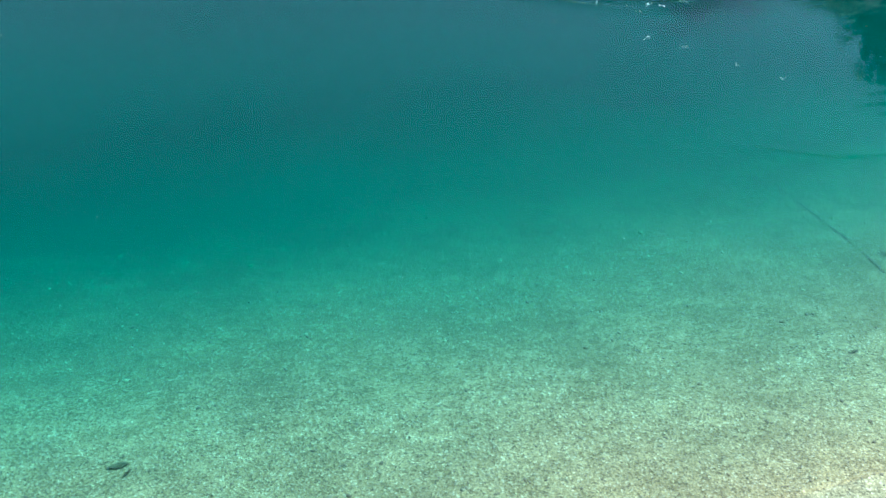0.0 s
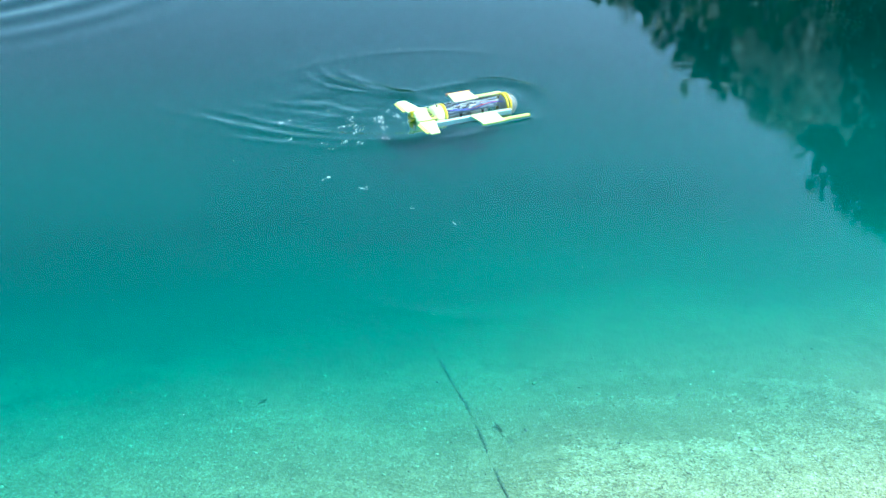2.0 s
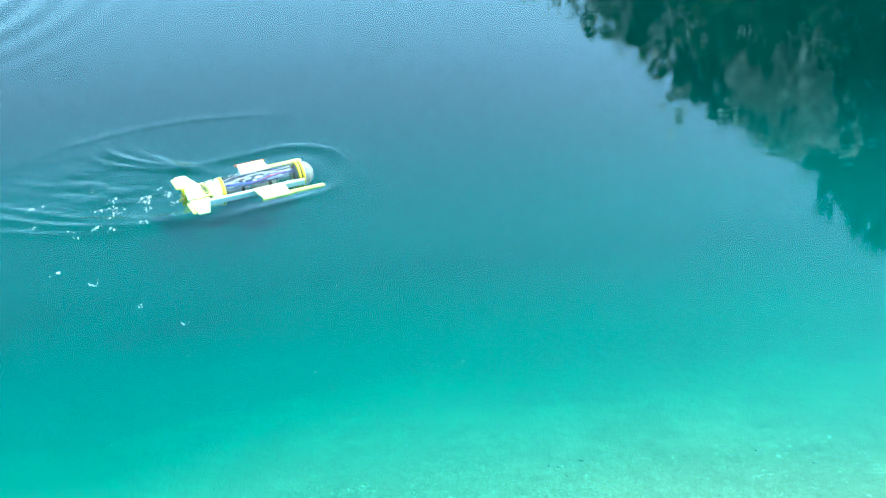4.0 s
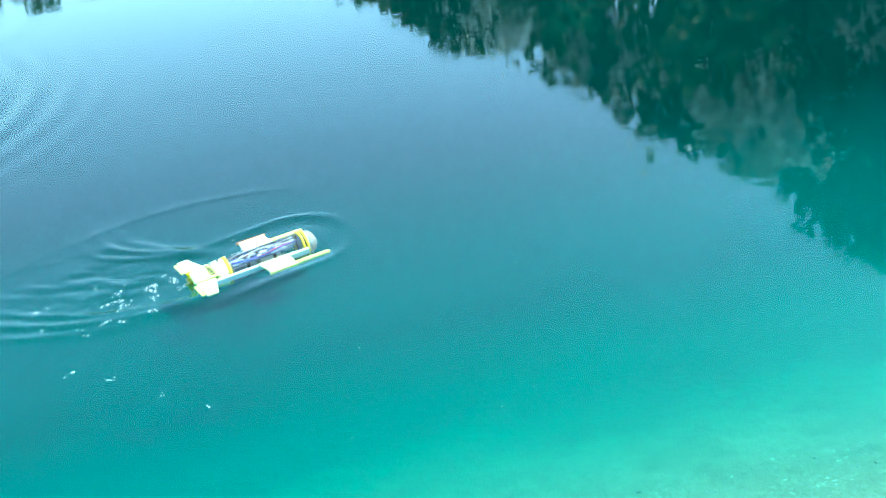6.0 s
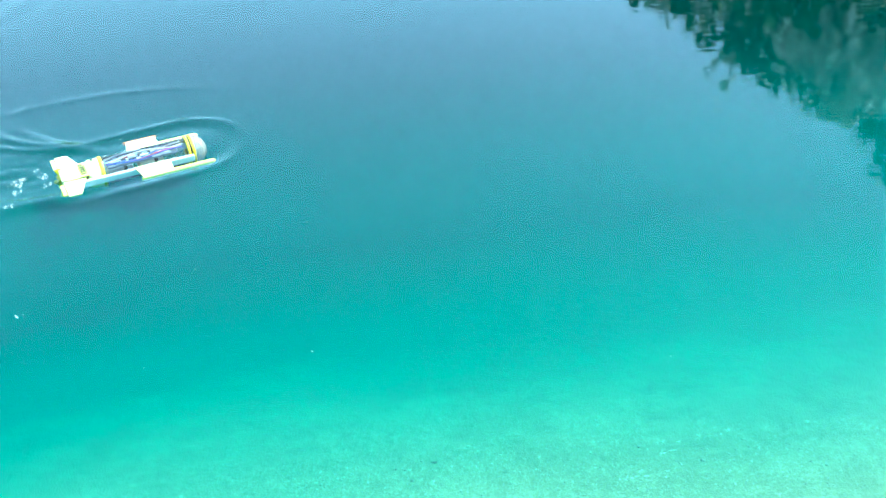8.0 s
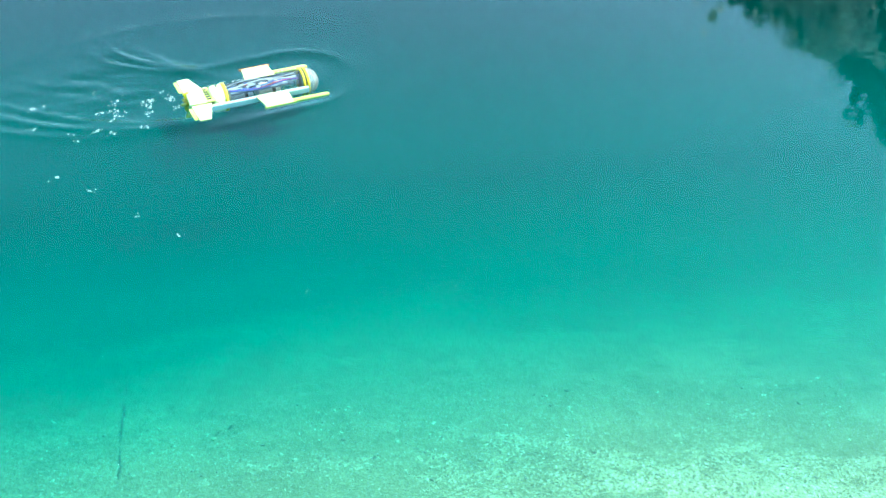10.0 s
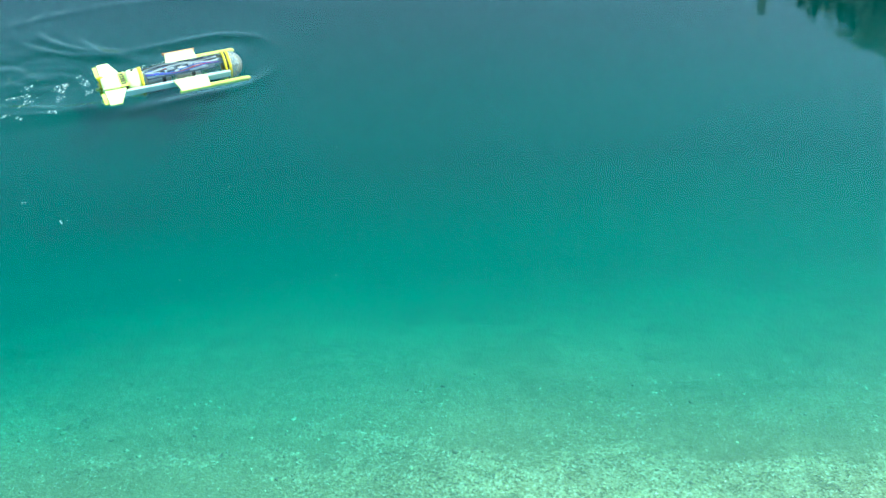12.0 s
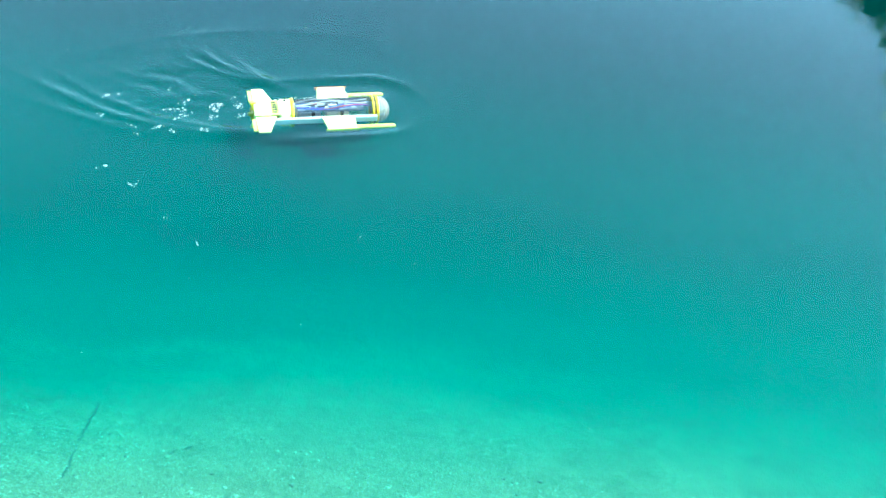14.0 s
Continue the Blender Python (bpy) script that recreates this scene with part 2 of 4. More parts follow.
def water_body_material(share):
    """Turbid water: each sheet dims and tints what lies under it by the thickness of water that it stands for."""
    m, nodes, links = nodes_of("turbid_water")
    nodes.remove(nodes["Principled BSDF"])
    g = nodes.new("ShaderNodeNewGeometry")
    s = nodes.new("ShaderNodeSeparateXYZ")
    links.new(g.outputs["Position"], s.inputs[0])
    thick = math_node(nodes, links, "MULTIPLY", s.outputs[2], -1.0 / (share * WATER_SHEETS))
    thick = math_node(nodes, links, "MAXIMUM", thick, 0.0)
    comb = nodes.new("ShaderNodeCombineColor")
    for i, k in enumerate(EXTINCTION):
        links.new(math_node(nodes, links, "POWER", math.exp(-k), thick), comb.inputs[i])
    veil = math_node(nodes, links, "SUBTRACT", 1.0, math_node(nodes, links, "POWER", math.exp(-SCATTER_RATE), thick))
    cloud = noise_tex(nodes, links, 0.8, 3, 0.5, position(nodes, links))
    # painted veil of scattered light, faded with distance from the bank
    offshore_fade = nodes.new("ShaderNodeMapRange")
    offshore_fade.interpolation_type = "SMOOTHSTEP"
    links.new(s.outputs[1], offshore_fade.inputs[0])
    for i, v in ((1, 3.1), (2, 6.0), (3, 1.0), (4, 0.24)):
        val(offshore_fade.inputs[i], v)
    veil = math_node(nodes, links, "MULTIPLY", veil, offshore_fade.outputs[0])
    veil = math_node(nodes, links, "MULTIPLY", veil, math_node(nodes, links, "ADD", math_node(nodes, links, "MULTIPLY", cloud, 0.3), 0.85))
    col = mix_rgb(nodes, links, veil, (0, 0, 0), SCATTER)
    tr, df, ad = nodes.new("ShaderNodeBsdfTransparent"), nodes.new("ShaderNodeBsdfDiffuse"), nodes.new("ShaderNodeAddShader")
    links.new(comb.outputs[0], tr.inputs[0])
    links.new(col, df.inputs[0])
    links.new(tr.outputs[0], ad.inputs[0])
    links.new(df.outputs[0], ad.inputs[1])
    links.new(ad.outputs[0], nodes["Material Output"].inputs[0])
    return m


def clear_material(name, tint=(0.96, 0.98, 0.98), rough=0.02, ior=1.45, glare=0.0):
    m, nodes, links = nodes_of(name)
    nodes.remove(nodes["Principled BSDF"])
    fres = nodes.new("ShaderNodeFresnel")
    val(fres.inputs[0], ior)
    gl, tr, mx = nodes.new("ShaderNodeBsdfGlossy"), nodes.new("ShaderNodeBsdfTransparent"), nodes.new("ShaderNodeMixShader")
    val(gl.inputs["Roughness"], rough)
    val(tr.inputs[0], (*tint, 1))
    links.new(fres.outputs[0], mx.inputs[0])
    links.new(tr.outputs[0], mx.inputs[1])
    links.new(gl.outputs[0], mx.inputs[2])
    last = mx.outputs[0]
    # uneven white mixed into the colour, in place of reflections on the acrylic
    if glare:
        df, hz = nodes.new("ShaderNodeBsdfDiffuse"), nodes.new("ShaderNodeMixShader")
        val(df.inputs[0], (0.8, 0.82, 0.82, 1))
        links.new(math_node(nodes, links, "MULTIPLY", noise_tex(nodes, links, 40.0, 3), 2 * glare), hz.inputs[0])
        links.new(last, hz.inputs[1])
        links.new(df.outputs[0], hz.inputs[2])
        last = hz.outputs[0]
    links.new(last, nodes["Material Output"].inputs[0])
    return m


M_BED = bed_material()
M_SURFACE = water_surface_material()
M_PEBBLE = plain("river_pebble", (0.44, 0.385, 0.26), 0.75, 0, 0.15, 60, 0.3, 1.1, True)
M_STONE = plain("grey_stone", (0.40, 0.34, 0.22), 0.8, 0, 0.2, 40, 0.8, 0.6)
M_JOINT = plain("silted_joint_filler", (0.215, 0.205, 0.145), 0.95, 0, 0.3, 40, 2.0)
M_DEADLEAF = plain("sodden_leaf", (0.30, 0.27, 0.18), 0.8, 0, 0.3, 50, 0.5, 0.6)
M_SPECK = plain("pale_fluff", (0.80, 0.78, 0.70), 0.8, 0, 0.1, 80, 0.2)
M_FOAM = plain("white_foam", (0.86, 0.88, 0.88), 0.25, 0, 0.03, 80, 0.1)
M_FLUOR = plain("fluorescent_yellow_plastic", (0.92, 0.95, 0.42), 0.42, 0, 0.05, 40, 0.25)
M_FLUOR_EDGE = plain("yellow_green_plastic", (0.86, 0.86, 0.16), 0.45, 0, 0.06, 40, 0.25)
M_GOLD = plain("golden_yellow_ring_plastic", (0.80, 0.58, 0.03), 0.4, 0, 0.06, 40, 0.2)
M_ORANGE = plain("orange_tape", (0.75, 0.24, 0.10), 0.55, 0, 0.12, 60, 0.3)
# white plastic with the blue cast of the water painted in
M_RAIL = plain("water_tinted_white_plastic", (0.62, 0.78, 0.84), 0.4, 0, 0.05, 40, 0.2)
M_CLEAR = clear_material("clear_acrylic", glare=0.03)
M_DOME = clear_material("glare_white_acrylic", glare=0.25)
M_BATTERY = plain("silver_battery_wrap", (0.62, 0.63, 0.66), 0.35, 0.3, 0.15, 50, 0.3)
M_BLACK = plain("black_plastic", (0.02, 0.02, 0.022), 0.45, 0, 0.2, 50, 0.2)
M_BOARD = plain("dark_circuit_board", (0.10, 0.13, 0.16), 0.5, 0, 0.2, 70, 0.4)
M_BLUE = plain("blue_insulation", (0.04, 0.10, 0.55), 0.4, 0, 0.1, 60, 0.1)
M_RED = plain("red_insulation", (0.62, 0.04, 0.05), 0.4, 0, 0.1, 60, 0.1)
M_WHITE = plain("white_plastic", (0.80, 0.81, 0.82), 0.4, 0, 0.05, 60, 0.1)
M_STEEL = plain("brushed_steel", (0.55, 0.55, 0.56), 0.3, 0.9, 0.1, 80, 0.1)
M_LEAF = leaf_material("broadleaf_foliage", (0.065, 0.150, 0.048))
M_LEAF_DARK = leaf_material("conifer_foliage", (0.034, 0.088, 0.036))
M_LEAF_PALE = leaf_material("silvery_foliage", (0.52, 0.56, 0.50))
M_BARK = plain("grey_brown_bark", (0.16, 0.13, 0.10), 0.9, 0, 0.3, 8, 6.0)
M_ROCK = plain("pale_limestone", (0.46, 0.44, 0.40), 0.85, 0, 0.25, 1.2, 20.0, 0.2)


# ---- mesh helpers ----
def link_mesh(name, bm, material, parent=None, label="", smooth=True):
    me = bpy.data.meshes.new(name)
    bm.to_mesh(me)
    bm.free()
    me.materials.append(material)
    if smooth:
        me.polygons.foreach_set("use_smooth", [True] * len(me.polygons))
    ob = new(name, me)
    ob.parent = parent
    if label:
        tagged(ob, label)
    return ob


def part(name, bm, material, parent, label="", smooth=False):
    return link_mesh(name, bm, material, parent, label, smooth)


def box_bm(size, centre=(0, 0, 0), bevel=0.0, segments=2):
    bm = bmesh.new()
    bmesh.ops.create_cube(bm, size=1.0)
    bmesh.ops.scale(bm, vec=size, verts=bm.verts)
    if bevel:
        bmesh.ops.bevel(bm, geom=list(bm.edges), offset=bevel, segments=segments, affect="EDGES", profile=0.5)
    bmesh.ops.translate(bm, vec=centre, verts=bm.verts)
    return bm


def lathe_bm(profile, segments=32, axis="x"):
    """A body of revolution round x from (x, radius) pairs."""
    bm = bmesh.new()
    rings = []
    for x, r in profile:
        if r < 1e-6:
            rings.append([bm.verts.new((x, 0, 0))])
        else:
            rings.append([bm.verts.new((x, r * math.cos(2 * math.pi * k / segments), r * math.sin(2 * math.pi * k / segments))) for k in range(segments)])
    for a, b in zip(rings, rings[1:]):
        for k in range(segments):
            j = (k + 1) % segments
            if len(a) == 1 and len(b) == 1:
                continue
            if len(a) == 1:
                bm.faces.new((a[0], b[k], b[j]))
            elif len(b) == 1:
                bm.faces.new((a[k], a[j], b[0]))
            else:
                bm.faces.new((a[k], a[j], b[j], b[k]))
    bmesh.ops.recalc_face_normals(bm, faces=bm.faces)
    return bm


def slab_bm(outline, thickness, bevel=0.002):
    """A plate from an outline in x, y, extruded in z and with its edges rounded."""
    bm = bmesh.new()
    lo = [bm.verts.new((x, y, -thickness / 2)) for x, y in outline]
    hi = [bm.verts.new((x, y, thickness / 2)) for x, y in outline]
    n = len(outline)
    bm.faces.new(hi)
    bm.faces.new(lo[::-1])
    for k in range(n):
        bm.faces.new((lo[k], lo[(k + 1) % n], hi[(k + 1) % n], hi[k]))
    bmesh.ops.recalc_face_normals(bm, faces=bm.faces)
    if bevel:
        bmesh.ops.bevel(bm, geom=list(bm.edges), offset=bevel, segments=2, affect="EDGES", profile=0.5)
    return bm


def moved(bm, m):
    bmesh.ops.transform(bm, matrix=m, verts=bm.verts)
    return bm


def tube_bm(points, radius, segments=8):
    """A wire or rod along a line of points."""
    bm = bmesh.new()
    rings = []
    pts = [Vector(p) for p in points]
    for i, p in enumerate(pts):
        d = (pts[min(i + 1, len(pts) - 1)] - pts[max(i - 1, 0)]).normalized()
        q = d.to_track_quat("Z", "Y")
        rings.append([bm.verts.new(p + q @ Vector((radius * math.cos(2 * math.pi * k / segments), radius * math.sin(2 * math.pi * k / segments), 0))) for k in range(segments)])
    for a, b in zip(rings, rings[1:]):
        for k in range(segments):
            bm.faces.new((a[k], a[(k + 1) % segments], b[(k + 1) % segments], b[k]))
    bm.faces.new(rings[0][::-1])
    bm.faces.new(rings[-1])
    return bm


def grid_object(name, xs, ys, heights, material):
    """A sheet over the lines xs and ys."""
    nx, ny = len(xs), len(ys)
    gx, gy = np.meshgrid(xs, ys)
    co = np.stack([gx, gy, heights], -1).reshape(-1, 3)
    i = np.arange((ny - 1) * nx).reshape(ny - 1, nx)[:, :-1].ravel()
    quads = np.stack([i, i + 1, i + nx + 1, i + nx], -1)
    me = bpy.data.meshes.new(name)
    me.vertices.add(len(co))
    me.vertices.foreach_set("co", co.ravel())
    me.loops.add(quads.size)
    me.loops.foreach_set("vertex_index", quads.ravel())
    me.polygons.add(len(quads))
    me.polygons.foreach_set("loop_start", np.arange(0, quads.size, 4))
    me.polygons.foreach_set("use_smooth", np.ones(len(quads), bool))
    me.update(calc_edges=True)
    me.validate()
    me.materials.append(material)
    return new(name, me)


def lines(lo, hi, step, far_lo, far_hi, growth=1.16):
    """Grid lines at an even step from lo to hi that widen out to far_lo and far_hi."""
    mid = list(np.arange(lo, hi + step / 2, step))
    out, s = [], step
    x = mid[-1]
    while x < far_hi:
        s *= growth
        x += s
        out.append(x)
    inn, s, x = [], step, mid[0]
    while x > far_lo:
        s *= growth
        x -= s
        inn.append(x)
    return np.array(inn[::-1] + mid + out)


def smooth_step(a, b, x):
    k = np.clip((x - a) / (b - a), 0, 1)
    return k * k * (3 - 2 * k)


def soft_noise(x, y, seed=0.0):
    """A sum of sines that does not repeat within the place."""
    return (np.sin(1.3 * x + 2.1 * y + seed) + np.sin(-2.7 * x + 1.7 * y + 2.3 * seed) * 0.6 + np.sin(4.3 * x + 3.9 * y + 1.1 * seed) * 0.35
            + np.sin(-7.1 * x + 8.3 * y + seed) * 0.2) / 2.15


def crisp_noise(x, y, seed=0):
    """Gradient noise in about -1 to 1, one cell a unit."""
    xi, yi = np.floor(x).astype(np.int64), np.floor(y).astype(np.int64)
    fx, fy = x - xi, y - yi
    su, sv = fx * fx * (3 - 2 * fx), fy * fy * (3 - 2 * fy)

    def corner(i, j):
        k = np.sin((xi + i) * 127.1 + (yi + j) * 311.7 + seed * 74.7) * 43758.5453
        a = 2 * math.pi * (k - np.floor(k))
        return np.cos(a) * (fx - i) + np.sin(a) * (fy - j)

    lo = corner(0, 0) * (1 - su) + corner(1, 0) * su
    hi = corner(0, 1) * (1 - su) + corner(1, 1) * su
    return 1.5 * (lo * (1 - sv) + hi * sv)


# ---- the ground: bank, shelving lake bed and the hills round the lake ----
DEPTH_Y = [-400, -60, -12, -4, 0.65, 1.2, 1.6, 2.0, 2.4, 2.8, 3.2, 3.6, 4.0, 5.0, 6.0, 8.0, 12.0, 500]
DEPTH_Z = [6.0, 3.0, 1.0, 0.62, 0.0, -0.05, -0.10, -0.165, -0.25, -0.35, -0.475, -0.62, -0.78, -1.18, -1.56, -2.2, -3.0, -3.3]
# the skyline over the lake: azimuth from +y towards +x, and the elevation of the treetops over the mirror of the eye
RIDGE_AZ = [-180, -60, -14, 0, 8.5, 10, 13.5, 15.5, 16.1, 17.2, 18.8, 21.2, 21.8, 23.4, 24.5, 26.2, 27.5, 28.6, 29.5, 31.0, 32.4, 33.4, 33.9, 36, 45, 70, 100, 130, 180]
RIDGE_EL = [4.0, 10.5, 11.2, 9.6, 14.0, 16.2, 16.2, 16.5, 17.3, 18.8, 19.6, 20.0, 21.1, 21.4, 22.3, 23.5, 24.0, 24.2, 23.7, 24.7, 25.5, 25.1, 27.0, 27.5, 28.0, 28.0, 22.0, 6.0, 4.0]
SHORE_AZ = [-180, -60, 0, 7, 14, 30, 70, 100, 180]
SHORE_R = [150, 95, 82, 60, 42, 34, 26, 40, 150]
HUB = (2.3, -0.2)


def bed_profile(y):
    fine = np.linspace(-6, 16, 1101)
    z = np.interp(fine, DEPTH_Y, DEPTH_Z)
    k = np.hanning(51)
    z = np.convolve(np.pad(z, 25, mode="edge"), k / k.sum(), "valid")
    return np.where((y > -5.5) & (y < 15.5), np.interp(y, fine, z), np.interp(y, DEPTH_Y, DEPTH_Z))


def ground_height(x, y):
    along = 0.01 + 0.07 * 8 * np.tanh((x - 1.2) / 8) - 0.14 * (np.minimum(np.maximum(1.1 - x, 0), 3.0)) + 0.10 * smooth_step(1.5, 2.2, x) - 0.04 * smooth_step(2.4, 4.2, x)      # the waterline runs askew to the x axis
    z = bed_profile(y - along + 0.05 * soft_noise(0.6 * x, 0.3 * y, 1.0) * smooth_step(60, 20, np.abs(x)))
    z = z + 0.008 * soft_noise(2.0 * x, 2.0 * y, 3.0)
    dx, dy = x - HUB[0], y - HUB[1]
    r, az = np.hypot(dx, dy), np.degrees(np.arctan2(dx, dy))
    shore, el = np.interp(az, SHORE_AZ, SHORE_R), np.interp(az, RIDGE_AZ, RIDGE_EL)
    top = np.maximum((shore + 30) * np.tan(np.radians(np.minimum(el, 24.5))) - 11.0, 1.0)
    up = np.clip((r - shore) / 30, -0.5, 1.0)
    hill = np.where(up > 0, top * np.power(np.maximum(up, 0), 0.8), up * 8) + 0.5 * soft_noise(0.2 * x, 0.2 * y, 5.0) * smooth_step(0, 0.3, up)
    return np.where(y > 3.0, np.maximum(z, hill), z)


gx = lines(-2.4, 6.2, 0.035, -420, 420)
gy = lines(-0.2, 5.2, 0.035, -420, 420)
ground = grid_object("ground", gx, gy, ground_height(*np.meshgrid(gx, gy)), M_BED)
tagged(ground, "pale gravelly sand bank shelving under clear green water", "ground", kind="structure")

# ---- the water ----
SUB_X, SUB_Y, SUB_HEADING = 1.97, 4.0, 22.0


TURN_RADIUS = 0.95      # the boat comes out of a left turn of this radius


def wave_height(x, y):
    h = radians(SUB_HEADING)
    dx, dy = x - SUB_X, y - SUB_Y
    u, v = dx * math.cos(h) + dy * math.sin(h), -dx * math.sin(h) + dy * math.cos(h)
    # bow wave round the nose
    r = np.hypot(u - np.clip(u, -0.25, 0.22), v)
    fade = smooth_step(-0.5, 0.1, u)
    z = 0.0042 * np.exp(-((r - 0.27) / 0.030) ** 2) * fade - 0.004 * np.exp(-((r - 0.19) / 0.05) ** 2) * fade
    z += 0.0009 * (0.5 + crisp_noise(3 * x, 3 * y, 21)).clip(0, 1) * np.sin((r - 0.27) / 0.05 * 2 * math.pi) * np.exp(-((r - 0.36) / 0.08) ** 2) * fade
    # the wake bends with the turn: length back along the track, and the offset from it
    rho, lag = np.hypot(u, v - TURN_RADIUS), np.arctan2(-u, TURN_RADIUS - v)
    back, side = np.maximum(lag, 0) * TURN_RADIUS, TURN_RADIUS - rho
    off = np.abs(side)
    for spread, width, amp in ((0.30, 0.030, 0.0090), (0.19, 0.022, 0.0065), (0.42, 0.035, 0.0055)):
        arm = np.abs(off - 0.12 - spread * back - 0.03 * np.sin(5 * back) - 0.02 * soft_noise(2 * x, 2 * y, 1.0))
        z += amp * np.exp(-(arm / width) ** 2) * smooth_step(0.05, 0.35, back) * smooth_step(1.5, 0.6, back)
    # churned water behind the propeller
    churn = np.exp(-(side / (0.12 + 0.24 * back)) ** 2) * smooth_step(0.3, 0.45, back) * smooth_step(1.6, 0.6, back)
    # its ripples lie in broken arcs round the stern
    z += churn * (0.0050 * crisp_noise(6 * back, 11 * side + 2 * back, 2) + 0.0030 * crisp_noise(15 * x, 24 * y, 6) + 0.0016 * crisp_noise(30 * x, 44 * y, 4))
    # short ripples that fan out inside the wake
    inside = smooth_step(0.10, 0.0, off - 0.14 - 0.45 * back) * smooth_step(0.15, 0.4, back) * smooth_step(2.0, 0.8, back)
    patchy = (0.45 + 1.1 * crisp_noise(2.6 * x, 3.6 * y, 7)).clip(0, 1)
    bend = 0.9 * crisp_noise(1.7 * x, 2.3 * y, 9)
    z += inside * patchy * (0.0011 * np.sin((off - 0.42 * back) / 0.085 * 2 * math.pi + 5 * bend) + 0.0013 * crisp_noise(8 * back + 6 * side, 17 * side - 4 * back, 11) + 0.0009 * crisp_noise(21 * x, 33 * y, 12))
    # rings left by the last circle, strongest towards the bank, with a packet of fine ripples outside them
    wob = 0.035 * soft_noise(1.6 * x, 1.6 * y, 8.0)
    q, a = np.hypot(x - 1.9, y - 3.4) + wob, np.arctan2(y - 3.4, x - 1.9)
    near = smooth_step(1.5, 0.35, np.abs(a + 1.45))
    broken = (0.6 + 0.9 * crisp_noise(1.8 * x + 0.7 * y, 2.6 * y, 13)).clip(0.12, 1)
    z += 0.0040 * np.exp(-((q - 1.16) / 0.030) ** 2) * near * broken
    z += 0.0026 * np.exp(-((q - 1.04) / 0.026) ** 2) * near * broken
    z += 0.0018 * np.sin(q / 0.088 * 2 * math.pi + 2 * bend) * np.exp(-((q - 0.86) / 0.16) ** 2) * near * broken
    z += 0.0008 * np.sin(q / 0.042 * 2 * math.pi) * np.exp(-((q - 1.33) / 0.09) ** 2) * smooth_step(1.0, 0.2, np.abs(a + 1.9))
    far = smooth_step(1.0, 0.3, np.abs(a - 1.9))
    z += 0.0022 * np.exp(-((q - 1.36) / 0.035) ** 2) * far
    # long low swell from further out
    q = np.hypot(x + 1.9, y - 7.2)
    z += 0.0065 * np.sin(q / 0.26 * 2 * math.pi + 0.7 * soft_noise(x, y, 4)) * smooth_step(3.6, 1.2, q) * (0.65 + 0.35 * soft_noise(0.9 * x, 1.1 * y, 15.0))
    return z


wx = lines(-2.2, 3.7, 0.013, -410, 410)
wy = lines(1.7, 7.4, 0.013, -2.5, 330)
water = grid_object("water", wx, wy, wave_height(*np.meshgrid(wx, wy)), M_SURFACE)
tagged(water, "still clear green lake water with faint ripples", "water", kind="structure")
bx, by = lines(-1.6, 4.0, 0.02, -410, 410), lines(1.2, 6.0, 0.02, -2.5, 320)
BX, BY = np.meshgrid(bx, by)
DEPTHS = np.minimum(ground_height(BX, BY), 0.0)
# sheets heave at twice the wave height, shaping in light gathered by crests
HEAVE = 2.0 * wave_height(BX, BY) * smooth_step(-0.02, -0.12, DEPTHS)
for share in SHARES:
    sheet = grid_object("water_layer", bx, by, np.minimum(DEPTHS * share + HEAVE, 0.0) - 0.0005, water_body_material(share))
    tagged(sheet, "teal sheet standing in for depth and scattered light in the lake", "water", kind="structure")


def bed_at(x, y):
    return float(ground_height(np.array([x]), np.array([y]))[0])


